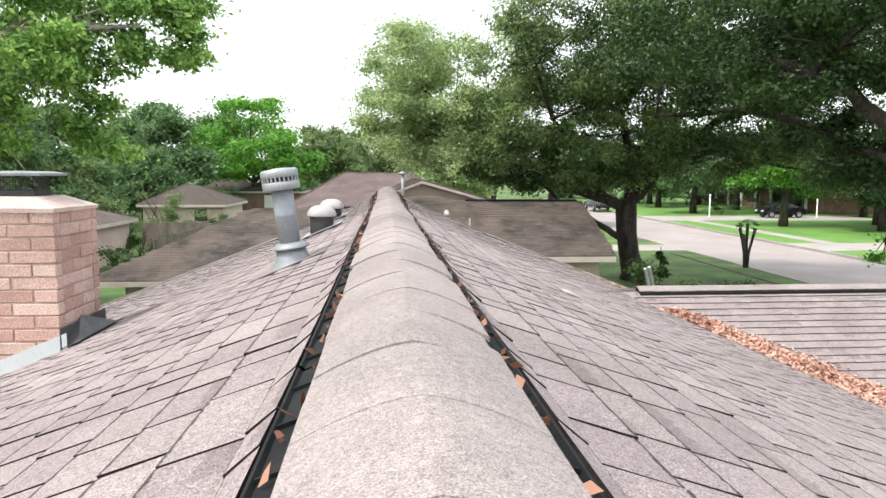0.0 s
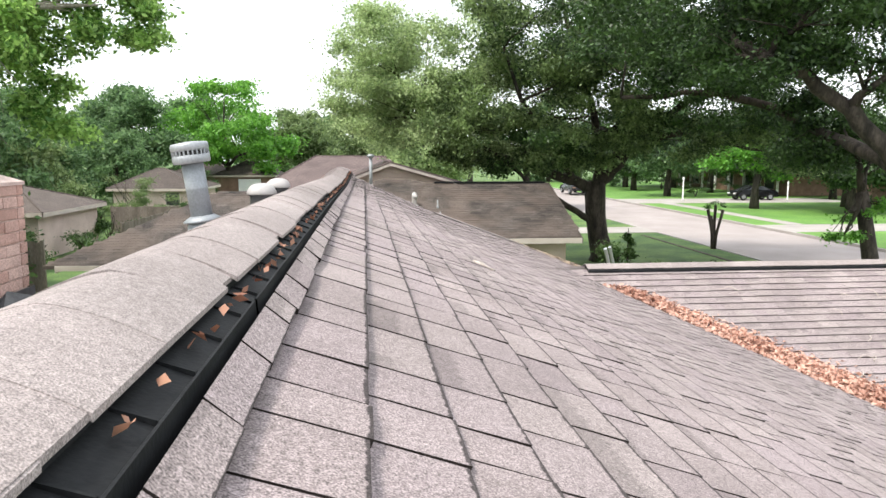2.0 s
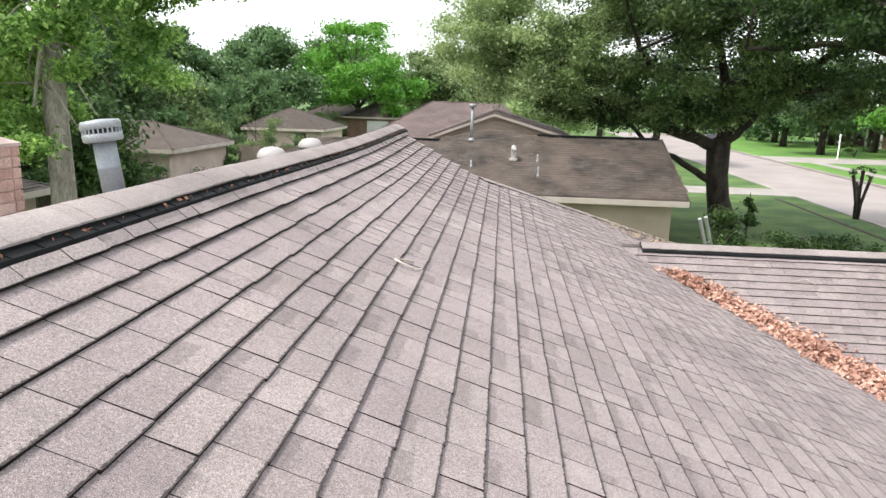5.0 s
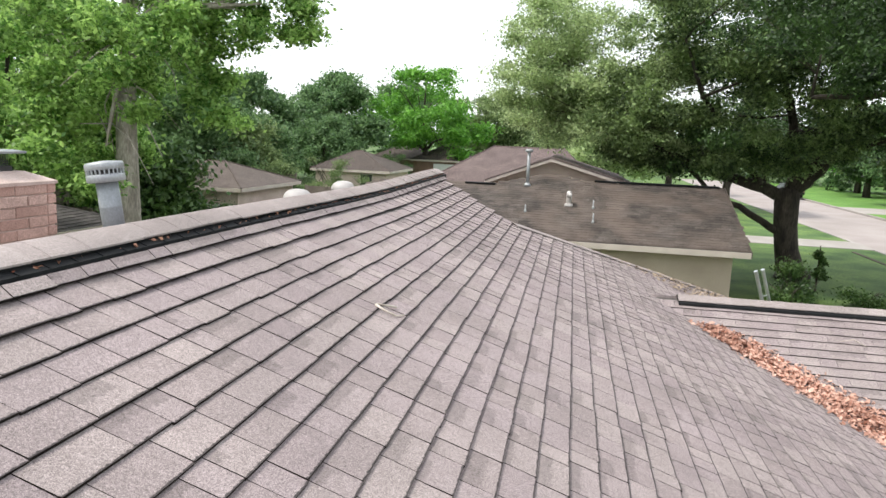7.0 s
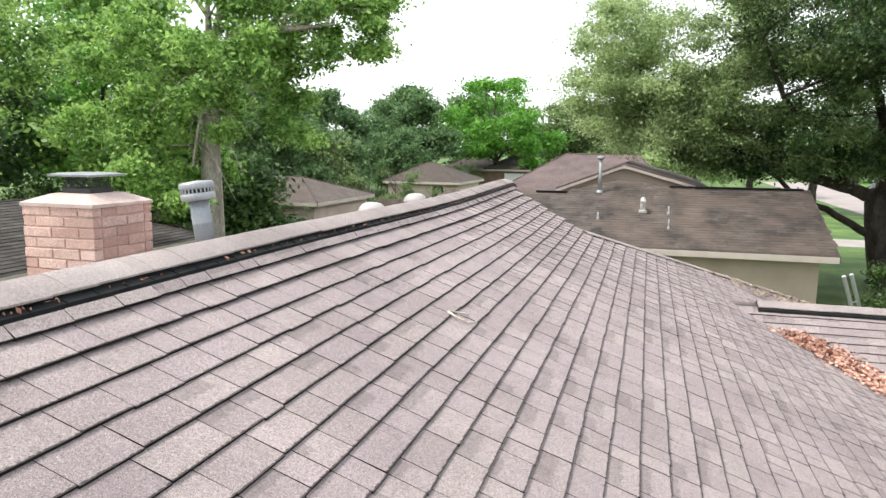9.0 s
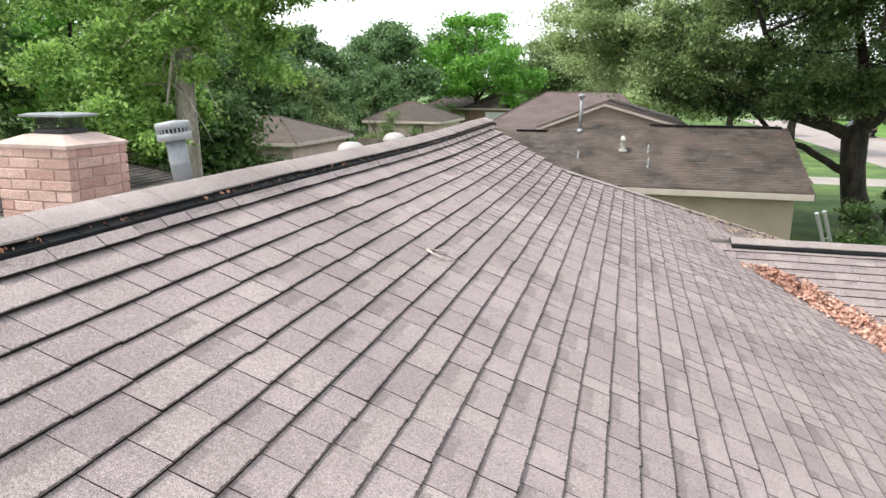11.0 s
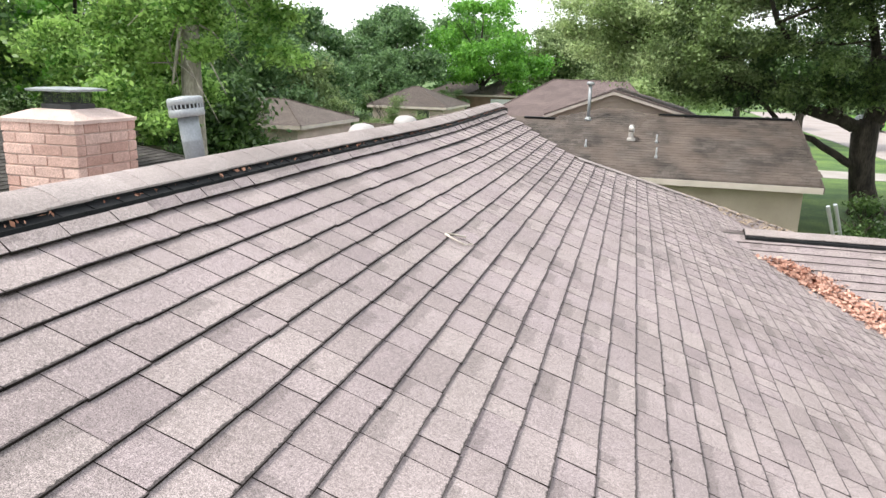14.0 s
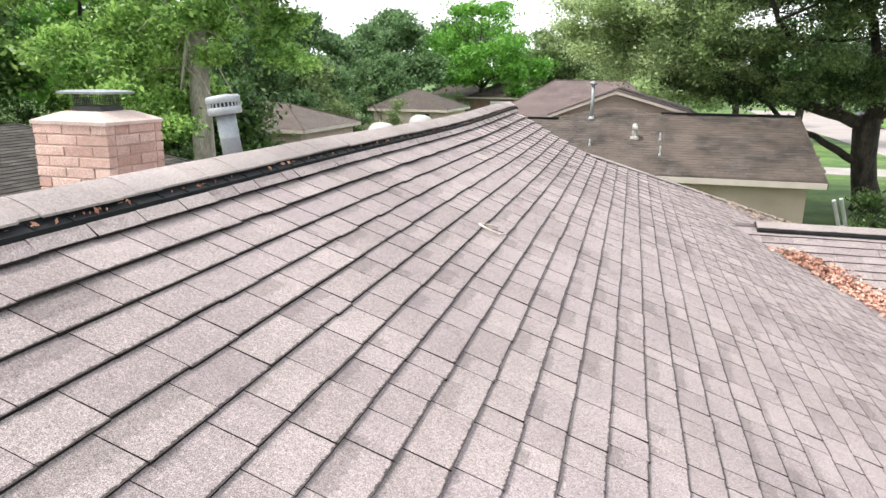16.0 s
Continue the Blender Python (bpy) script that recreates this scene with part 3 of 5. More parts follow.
rows = [[bm.verts.new((x, WY + a, WZ + b - 0.022)) for a, b in SECTION] for x in (x0, x1)]
for i in range(len(SECTION)):
    j = (i + 1) % len(SECTION)
    bm.faces.new((rows[0][i], rows[0][j], rows[1][j], rows[1][i]))
bm.faces.new(rows[0])
bm.faces.new(rows[1][::-1])
part("baffle", bm, M_BLACK, wing_vent, "black plastic baffle strip")
x = x1 - 0.35
while x > x0 - 0.12:
    ob = new("cap_shingle", cap_meshes[rng.randrange(5)])
    ob.parent = wing_vent
    ob.matrix_basis = pose(x + 0.36, WY, WZ - 0.012 + rng.uniform(0, 0.002), 0, 0, 90) @ pose(0, 0, 0, -0.75, rng.uniform(-0.5, 0.5), 0)
    x -= 0.225
hip_cap = cap_mesh("cap_shingle", 0.125, 0.036, 0.22, 0.005, 0.006, M_CAP, 4)
for sx in (1, -1):
    a = Vector((RX + sx * (HIP_X - RX), HIP_Y, hip_top))
    b = Vector((RX + sx * (EAVE - RX), FRONT - 0.1, roof_z(EAVE, 0)))
    d = (a - b).normalized()
    side = d.cross(Vector((0, 0, 1))).normalized()
    up = side.cross(d)
    turn = Matrix((side, d, up)).transposed().to_4x4()
    run = (a - b).length
    s = 0.0
    owner = roof_right if sx > 0 else roof_left
    while s < run - 0.1:
        ob = new("cap_shingle", hip_cap)
        ob.parent = owner
        p = b + d * s
        ob.matrix_basis = Matrix.Translation((p.x, p.y, p.z - 0.02)) @ turn
        s += 0.142

# ---------------------------------------------------------------- chimney
CX0, CX1, CY0, CY1, CTOP, COURSE = -3.03, -2.28, 5.22, 5.94, 4.36, 0.092
chimney = thing("chimney", "salmon brick chimney with mortar crown and metal cap", "chimney")
cz0 = 3.0
part("mortar_core", boxed(CX0 + 0.012, CX1 - 0.012, CY0 + 0.012, CY1 - 0.012, cz0, CTOP - 0.004), M_MORTAR, chimney, "pale mortar joints")
brick_meshes = {}


def brick(x0, x1, y0, y1, z):
    key = (round(x1 - x0, 3), round(y1 - y0, 3), rng.randrange(2))
    if key not in brick_meshes:
        bm = boxed(-key[0] / 2, key[0] / 2, -key[1] / 2, key[1] / 2, -0.040, 0.040)
        for v in bm.verts:
            v.co += Vector((rng.uniform(-0.003, 0.003), rng.uniform(-0.003, 0.003), rng.uniform(-0.003, 0.003)))
        bmesh.ops.bevel(bm, geom=list(bm.edges), offset=0.004, segments=1, affect="EDGES")
        bmesh.ops.recalc_face_normals(bm, faces=bm.faces)
        me = bpy.data.meshes.new("brick")
        bm.to_mesh(me)
        bm.free()
        me.materials.append(M_BRICKS)
        brick_meshes[key] = me
    ob = new("brick", brick_meshes[key])
    ob.parent = chimney
    ob.location = ((x0 + x1) / 2 + rng.uniform(-0.003, 0.003), (y0 + y1) / 2 + rng.uniform(-0.003, 0.003), z)


M_BRICKS = shingle_mat("chimney_brick", [(0.0, (0.41, 0.26, 0.215)), (0.5, (0.48, 0.325, 0.275)), (1.0, (0.56, 0.41, 0.355))], grain=150.0, speck=0.2, stain=0.2)
JOINT, DEEP = 0.011, 0.095
for c in range(15):
    z = CTOP - 0.044 - c * COURSE
    odd = c % 2
    lengths = (0.14, 0.305, 0.305) if odd else (0.305, 0.29, 0.155)
    for y in (CY0, CY1 - DEEP):
        x = CX0
        for n in lengths:
            brick(x, CX1 if n == lengths[-1] and x + 1.2 * n > CX1 else x + n - JOINT, y, y + DEEP, z)
            x += n
    spans = (0.30, 0.18) if odd else (0.17, 0.31)
    for x in (CX0, CX1 - DEEP):
        y = CY0 + DEEP + JOINT
        for n in spans:
            y_end = y + n - JOINT
            brick(x, x + DEEP, y, CY1 - DEEP - JOINT if y_end > CY1 - DEEP - 0.06 or n == spans[-1] else y_end, z)
            y += n
bm = bmesh.new()
cx, cy = (CX0 + CX1) / 2, (CY0 + CY1) / 2
rings = []
for ox, oy, z in ((0.012, 0.012, CTOP - 0.006), (0.014, 0.014, CTOP + 0.022), (-0.17, -0.15, CTOP + 0.095), (-0.20, -0.18, CTOP + 0.1)):
    rings.append([bm.verts.new((cx + sx * ((CX1 - CX0) / 2 + ox), cy + sy * ((CY1 - CY0) / 2 + oy), z + rng.uniform(-0.004, 0.004))) for sx, sy in ((-1, -1), (1, -1), (1, 1), (-1, 1))])
for a, b in zip(rings, rings[1:]):
    for i in range(4):
        bm.faces.new((a[i], a[(i + 1) % 4], b[(i + 1) % 4], b[i]))
bm.faces.new(rings[0][::-1])
bm.faces.new(rings[-1])
part("crown", bm, M_CROWN, chimney, "sloped pinkish mortar crown")
bm = boxed(cx - 0.155, cx + 0.155, cy - 0.14, cy + 0.14, CTOP + 0.09, CTOP + 0.14, 0.004)
part("flue_collar", bm, M_MESH, chimney, "soot-black flue collar")
bm = bmesh.new()
for i in range(15):   # spark screen wires
    x = cx - 0.14 + i * 0.28 / 14
    for y in (cy - 0.125, cy + 0.125):
        box(bm, x - 0.0015, x + 0.0015, y - 0.0015, y + 0.0015, CTOP + 0.13, CTOP + 0.255)
    y = cy - 0.125 + i * 0.25 / 14
    for x in (cx - 0.14, cx + 0.14):
        box(bm, x - 0.0015, x + 0.0015, y - 0.0015, y + 0.0015, CTOP + 0.13, CTOP + 0.255)
for j in range(7):
    z = CTOP + 0.14 + j * 0.018
    for y in (cy - 0.125, cy + 0.125):
        box(bm, cx - 0.14, cx + 0.14, y - 0.0012, y + 0.0012, z, z + 0.0024)
    for x in (cx - 0.14, cx + 0.14):
        box(bm, x - 0.0012, x + 0.0012, cy - 0.125, cy + 0.125, z, z + 0.0024)
part("spark_screen", bm, M_MESH, chimney, "dark wire spark screen")
bm = bmesh.new()
rings = [[bm.verts.new((cx + sx * a, cy + sy * b, z)) for sx, sy in ((-1, -1), (1, -1), (1, 1), (-1, 1))] for a, b, z in ((0.232, 0.208, CTOP + 0.246), (0.236, 0.212, CTOP + 0.264), (0.17, 0.15, CTOP + 0.277), (0.02, 0.02, CTOP + 0.282))]
for a, b in zip(rings, rings[1:]):
    for i in range(4):
        bm.faces.new((a[i], a[(i + 1) % 4], b[(i + 1) % 4], b[i]))
bm.faces.new(rings[0][::-1])
bm.faces.new(rings[-1])
part("cap", bm, M_GALV, chimney, "flat grey metal chimney cap")
bm = bmesh.new()   # stepped flashing on the side, apron in front, small saddle behind
prism(bm, [(CX0 - 0.16, CY0 - 0.014), (CX1 + 0.05, CY0 - 0.014), (CX1 + 0.05, CY0 - 0.006), (CX0 - 0.16, CY0 - 0.006)], lambda x, y: roof_z(x, y) + 0.115, 0.14)
part("apron_flashing", bm, M_FLASHL, chimney, "pale bare-metal apron flashing")
bm = boxed(CX1 + 0.006, CX1 + 0.016, CY0 - 0.014, CY1 + 0.05, roof_z(CX1, 0) - 0.02, roof_z(CX1, 0) + 0.16)
prism(bm, [(CX1 + 0.004, CY0 - 0.02), (CX1 + 0.14, CY0 - 0.02), (CX1 + 0.14, CY1 + 0.1), (CX1 + 0.004, CY1 + 0.1)], lambda x, y: roof_z(x, y) + 0.022, 0.006)
part("side_flashing", bm, M_FLASH, chimney, "dark tarred side flashing")
bm = bmesh.new()
v = [bm.verts.new(p) for p in ((CX1 + 0.12, CY0 + 0.02, roof_z(CX1 + 0.12, 0) + 0.015), (CX1 + 0.12, CY1, roof_z(CX1 + 0.12, 0) + 0.015), (CX1 - 0.005, CY1, roof_z(CX1, 0) + 0.01), (CX1 - 0.005, CY0 + 0.02, roof_z(CX1, 0) + 0.01), (CX1 - 0.005, cy, roof_z(CX1, 0) + 0.19))]
for f in ((0, 1, 4), (1, 2, 4), (3, 0, 4), (2, 3, 4), (3, 2, 1, 0)):
    bm.faces.new([v[i] for i in f])
part("saddle", bm, M_FLASH, chimney, "small tarred saddle on the uphill side")

# ---------------------------------------------------------------- flue vent and dome vents
flue = thing("flue_vent", "grey metal flue pipe with louvred rain cap, leaning", "vent pipe")
BASE = Matrix.Translation((-0.525, 4.33, 4.085)) @ pose(0, 0, 0, 1.5, -7.5, 0)
part("flashing_cone", lathed([(0.15, -0.02), (0.125, 0.0), (0.098, 0.05), (0.082, 0.118)], BASE), M_GALV, flue, "grey metal flashing cone", True)
part("flashing_plate", prism(bmesh.new(), [(-0.77, 4.18), (-0.32, 4.18), (-0.32, 4.62), (-0.77, 4.62)], lambda x, y: roof_z(x, y) + 0.009, 0.004), M_SHINGLE, flue)
part("storm_collar", lathed([(0.108, 0.112), (0.110, 0.120), (0.066, 0.146), (0.064, 0.146)], BASE), M_GALV, flue, "flared storm collar", True)
part("pipe", lathed([(0.0625, 0.08), (0.0625, 0.30), (0.0635, 0.303), (0.0635, 0.31), (0.0625, 0.313), (0.0625, 0.47)], BASE), M_GALV, flue, "", True)
cap = part("rain_cap", lathed([(0.06, 0.452), (0.100, 0.455), (0.107, 0.462), (0.107, 0.497), (0.103, 0.502), (0.086, 0.502), (0.086, 0.527), (0.103, 0.527), (0.108, 0.533), (0.108, 0.560), (0.100, 0.572), (0.02, 0.580)], BASE, 36), M_GALVL, flue, "pale louvred rain cap", True)
bm = bmesh.new()
for i in range(26):
    m = BASE @ pose(0, 0, 0, 0, 0, 360 / 26 * i)
    q = boxed(0.098, 0.106, -0.004, 0.004, 0.497, 0.533)
    q.transform(m)
    tmp = bpy.data.meshes.new("tmp")
    q.to_mesh(tmp)
    q.free()
    bm.from_mesh(tmp)
    bpy.data.meshes.remove(tmp)
part("louvre_ring", bm, M_GALVL, cap)
part("louvre_core", lathed([(0.088, 0.5), (0.088, 0.53)], BASE), M_MESH, cap)


def dome_vent(x, y):
    t = thing("dome_vent", "pale domed metal roof vent on a dark neck", "roof vent", "dome vents beside the ridge")
    z = roof_z(x, y)
    t.location = (x, y, z + 0.075)
    part("base_plate", prism(bmesh.new(), [(-0.2, -0.2), (0.2, -0.2), (0.2, 0.2), (-0.2, 0.2)], lambda a, b: a * PITCH - 0.053, 0.008), M_GALVL, t)
    part("neck", lathed([(0.118, -0.16), (0.118, 0.10), (0.11, 0.11)]), M_FLASH, t, "dark slatted neck", True)
    part("dome", lathed([(0.12, 0.082), (0.146, 0.08), (0.15, 0.092), (0.147, 0.112), (0.132, 0.145), (0.105, 0.172), (0.065, 0.188), (0.02, 0.194)], None, 32), M_DOME, t, "pale rounded hood", True)
    bm = bmesh.new()
    for i in range(15):
        lathe(bm, [(0.1195, i * 0.012 - 0.09), (0.1225, i * 0.012 - 0.088), (0.1195, i * 0.012 - 0.086)], None, 24, False)
    part("slat_stack", bm, M_MESH, t)
    return t


dome_vent(-0.63, 7.36)
dome_vent(-0.64, 8.83)

# ---------------------------------------------------------------- neighbouring houses


def hip_house(name, label, x0, x1, y0, y1, eave, ridge_a, ridge_b, top, roof_m, wall_m, over=0.35, group=""):
    """A house under a hipped roof; the ridge runs between two points."""
    h = thing(name, label, "house", group)
    part("wall", boxed(x0, x1, y0, y1, 0, eave + 0.05), wall_m, h)
    c = [(x0 - over, y0 - over), (x1 + over, y0 - over), (x1 + over, y1 + over), (x0 - over, y1 + over)]
    bm = bmesh.new()
    lo = [bm.verts.new((x, y, eave)) for x, y in c]
    dn = [bm.verts.new((x, y, eave - 0.05)) for x, y in c]
    a, b = bm.verts.new((*ridge_a, top)), bm.verts.new((*ridge_b, top))
    if abs(ridge_a[0] - ridge_b[0]) >= abs(ridge_a[1] - ridge_b[1]):
        faces = ((lo[0], lo[1], b, a), (lo[1], lo[2], b), (lo[2], lo[3], a, b), (lo[3], lo[0], a))
    else:
        faces = ((lo[0], lo[1], a), (lo[1], lo[2], b, a), (lo[2], lo[3], b), (lo[3], lo[0], a, b))
    for f in faces:
        bm.faces.new(f)
    bm.faces.new(dn[::-1])
    for i in range(4):
        bm.faces.new((lo[i], dn[i], dn[(i + 1) % 4], lo[(i + 1) % 4]))
    part("roof", bm, roof_m, h)
    for i in range(4):
        (xa, ya), (xb, yb) = c[i], c[(i + 1) % 4]
        part("fascia", boxed(min(xa, xb) - 0.015, max(xa, xb) + 0.015, min(ya, yb) - 0.015, max(ya, yb) + 0.015, eave - 0.19, eave - 0.012), M_TRIM, h)
    # hip and ridge caps
    top_a, top_b = Vector((*ridge_a, top)), Vector((*ridge_b, top))
    for p, q in [(Vector((*c[0], eave)), top_a), (Vector((*c[2], eave)), top_b), (top_a, top_b)] + ([(Vector((*c[1], eave)), top_b), (Vector((*c[3], eave)), top_a)] if abs(ridge_a[0] - ridge_b[0]) >= abs(ridge_a[1] - ridge_b[1]) else [(Vector((*c[1], eave)), top_a), (Vector((*c[3], eave)), top_b)]):
        part("hip_cap", tube(bmesh.new(), [p, q], [0.045, 0.045], 6), roof_m, h)
    return h


def window(owner, x0, x1, y0, y1, z0, z1):
    """A framed window set proud of a wall that runs along x or y."""
    w = part("window", boxed(x0, x1, y0, y1, z0, z1), M_GLASS, owner, "dark window pane")
    t = 0.05
    bm = bmesh.new()
    if x1 - x0 > y1 - y0:
        for a, b, c, d in ((x0 - t, x1 + t, z1, z1 + t), (x0 - t, x1 + t, z0 - t, z0), (x0 - t, x0, z0, z1), (x1, x1 + t, z0, z1)):
            box(bm, a, b, y0 - 0.02, y1 + 0.02, c, d)
    else:
        for a, b, c, d in ((y0 - t, y1 + t, z1, z1 + t), (y0 - t, y1 + t, z0 - t, z0), (y0 - t, y0, z0, z1), (y1, y1 + t, z0, z1)):
            box(bm, x0 - 0.02, x1 + 0.02, a, b, c, d)
    part("window_frame", bm, M_TRIM, w)
    return w


# the house next door: old dark shingles, a wing towards the street, a small gable over its hip
NP = 0.4696
neighbour = thing("house", "neighbouring house with mossy brown shingles and beige gable", "house")


def n_z(x, y):
    return 2.05 + NP * (y - 21.5)


n_front = [(-8.6, 20.4), (1.6, 20.4), (1.6, 21.5), (7.3, 21.5), (7.1, 24.95), (2.95, 24.85), (1.27, 25.35), (-0.4, 24.55), (-4.5, 24.4)]
slope = part("roof_slope", prism(bmesh.new(), n_front, n_z, 0.1), M_OLD, neighbour, "old stained brown shingles facing the neighbour")
cn = 1 / math.sqrt(1 + NP * NP)
lay_shingles(slope, (0, 21.5, 2.05), (1, 0, 0), (0, -cn, -NP * cn), (-8.2, 7.3), [1.3 - 0.15 * k for k in range(0, 36)],
             lambda x, y: inside(n_front, x, y), lambda x, y: 0.0, lambda x, y: 2.5 < x < 7.4 and y < 23.6, rng, M_OLD, 0.15, (0.22, 0.28, 0.34), thick=0.007, sink=0.0)
part("roof_slope", prism(bmesh.new(), [(7.3, 28.6), (-8.2, 28.6), (-4.5, 24.4), (-0.4, 24.55), (1.27, 25.35), (2.95, 24.85), (7.1, 24.95)], lambda x, y: n_z(x, min(y, 24.9)) - NP * max(0, y - 24.9), 0.1), M_OLD, neighbour)
part("fascia", boxed(1.58, 7.32, 21.44, 21.48, 1.86, 2.03), M_TRIM, neighbour, "cream fascia board")
part("fascia", boxed(-8.24, 1.6, 20.34, 20.38, n_z(0, 20.4) - 0.15, n_z(0, 20.4) - 0.01), M_TRIM, neighbour, "cream fascia board")
part("fascia", boxed(-8.26, -8.21, 20.36, 28.5, n_z(0, 20.4) - 0.2, n_z(0, 20.4) - 0.01), M_TRIM, neighbour, "cream fascia board")
bm = bmesh.new()
prism(bm, [(7.31, 21.45), (7.35, 21.45), (7.15, 24.97), (7.11, 24.97)], lambda x, y: n_z(x, y) + 0.01, 0.16)
part("rake_board", bm, M_OLD, neighbour)
part("wall", boxed(2.2, 6.95, 22.0, 27.5, 0, 2.1), M_WALL, neighbour, "beige siding under the wing")
part("wall", boxed(-7.6, 2.2, 21.0, 27.5, 0, 1.5), M_TAN, neighbour, "tan brick side wall")
bm = bmesh.new()
for x, r in ((3.45, 0.0), (4.5, 0), (5.5, 0), (6.45, 0)):
    box(bm, x - 0.55, x + 0.5, 24.83, 25.07, n_z(0, 24.93) - 0.005, n_z(0, 24.93) + 0.055, 0.01)
part("ridge_vent", bm, M_BLACK, neighbour, "dark ridge vent strip")
bm = boxed(-1.5, -0.45, 24.36, 24.6, n_z(0, 24.45) - 0.005, n_z(0, 24.45) + 0.05, 0.01)
part("ridge_vent", bm, M_BLACK, neighbour, "dark ridge vent strip")
GX, GY, GZ, GL, GR, GZL, GZR = 1.37, 25.9, 4.40, -0.97, 4.3, 3.51, 3.58
bm = bmesh.new()
v = [bm.verts.new(p) for p in ((GL + 0.15, GY, 2.9), (GR - 0.15, GY, 2.9), (GR - 0.15, GY, GZR + 0.03), (GX, GY, GZ - 0.06), (GL + 0.15, GY, GZL + 0.03))]
v2 = [bm.verts.new(q.co + Vector((0, 0.1, 0))) for q in v]
bm.faces.new(v)
bm.faces.new(v2[::-1])
for i in range(5):
    bm.faces.new((v[i], v2[i], v2[(i + 1) % 5], v[(i + 1) % 5]))
part("gable", bm, M_WALL, neighbour, "beige boarded gable")
bm = bmesh.new()   # laps of the gable boarding
for k in range(6):
    z = 3.4 + 0.15 * k
    u = (GZ - 0.08 - z) / (GZ - 3.48)
    box(bm, GX - (GX - GL - 0.2) * u, GX + (GR - GX - 0.2) * u, GY - 0.012, GY + 0.02, z, z + 0.02)
part("boarding", bm, M_WALL, neighbour)
for (xa, za), (xb, zb) in (((GL, GZL), (GX, GZ)), ((GX, GZ), (GR, GZR))):
    bm = bmesh.new()
    f = lambda x, y: za + (zb - za) * (x - xa) / (xb - xa)
    prism(bm, [(xa, GY - 0.3), (xb, GY - 0.3), (xb, GY - 0.26), (xa, GY - 0.26)], f, 0.13)
    part("rake_board", bm, M_TRIM, neighbour, "cream rake board")
    bm = bmesh.new()
    prism(bm, [(xa, GY - 0.31), (xb, GY - 0.31), (xb, 34.5), (xa, 34.5)], lambda x, y: f(x, y) + 0.03, 0.06)
    part("roof_slope", bm, M_PURPLE, neighbour, "mauve-brown upper slope")


def pipe_vent(label, x, y, h, r, material, capped=False):
    t = thing("vent_pipe", label, "vent pipe", "pipes on the neighbour's roof")
    t.location = (x, y, n_z(x, y))
    part("flashing", lathed([(r * 2.2, -0.03), (r * 2.0, 0.02), (r * 1.15, 0.09)], None, 14), M_GALVL, t, "", True)
    part("pipe", lathed([(r, -0.05), (r, h)], None, 14), material, t, "", True)
    if capped:
        part("cap", lathed([(r * 1.1, h - 0.02), (r * 2.3, h), (r * 2.4, h + 0.06), (r * 1.2, h + 0.1)], None, 16), material, t, "", True)
    return t


pipe_vent("tall grey flue pipe with a cap on mossy shingles", 0.64, 24.5, 1.13, 0.055, M_GALVL, True)
pipe_vent("short pale plumbing pipe on mossy shingles", 0.72, 22.9, 0.22, 0.022, M_GALVL)
pipe_vent("short pale plumbing pipe on mossy shingles", 2.86, 23.3, 0.26, 0.022, M_GALVL)
pipe_vent("short pale plumbing pipe on mossy shingles", 2.86, 22.5, 0.3, 0.022, M_GALVL)
goose = thing("gooseneck_vent", "white gooseneck roof vent on brown shingles", "roof vent")
goose.location = (2.08, 23.45, n_z(0, 23.45))
part("base", boxed(-0.13, 0.13, -0.15, 0.13, -0.05, 0.03, 0.01), M_WHITEP, goose)
part("neck", tube(bmesh.new(), [(0, 0, 0), (0, 0, 0.22), (0, -0.03, 0.32), (0, -0.12, 0.37), (0, -0.2, 0.33), (0, -0.22, 0.25)], [0.085, 0.085, 0.085, 0.085, 0.085, 0.09], 14), M_WHITEP, goose, "", True)

far_roof = hip_house("house", "house beyond with a broad mauve-brown hipped roof", -5.0, 3.2, 35.5, 46, 2.5, (-2.3, 40.0), (1.6, 40.0), 4.38, M_PURPLE, M_TAN)
h = hip_house("house", "low house with a brown hipped roof and pale walls", -20.5, -13.2, 30.7, 37.2, 2.05, (-17.6, 33.9), (-15.5, 33.9), 3.1, M_BROWN, M_PINK)
window(h, -16.5, -15.3, 30.62, 30.68, 0.7, 1.7)
h = hip_house("house", "low house with brown hipped roof and pinkish wall", -17.2, -11.6, 51.2, 58, 2.02, (-15.1, 54.6), (-14.6, 54.6), 3.4, M_BROWN, M_PINK)
window(h, -13.6, -12.7, 51.12, 51.18, 0.8, 1.7)
h = hip_house("house", "small far house with a tan hipped roof", -20, -13.5, 76, 83, 2.2, (-17.5, 79.5), (-16, 79.5), 3.6, M_BROWN, M_REDWALL)
h = hip_house("house", "far house with pale roof and white garage door", -14.3, -8.6, 72, 79, 2.3, (-12, 75.5), (-11, 75.5), 3.7, M_OLD, M_REDWALL)
part("garage_door", boxed(-12.2, -10.0, 71.9, 71.97, 0.6, 1.9), M_WHITE, h, "white garage door")
back_house = hip_house("house", "low garage with dark shingled hip roof and beige wall", -18, -11.1, 11.3, 18.5, 2.02, (-14.4, 13.9), (-14.4, 16), 3.25, M_DARK, M_WALL)
window(back_house, -11.12, -11.06, 12.9, 13.35, 0.6, 1.75)
slope_rows = [0.16 + 0.17 * k for k in range(25)]
ln = math.hypot(3.65, 1.23)
d = Vector((3.65, 0, -1.23)).normalized()
poly = [(-14.4, 13.9), (-10.7, 10.95), (-10.7, 18.85), (-14.4, 16)]
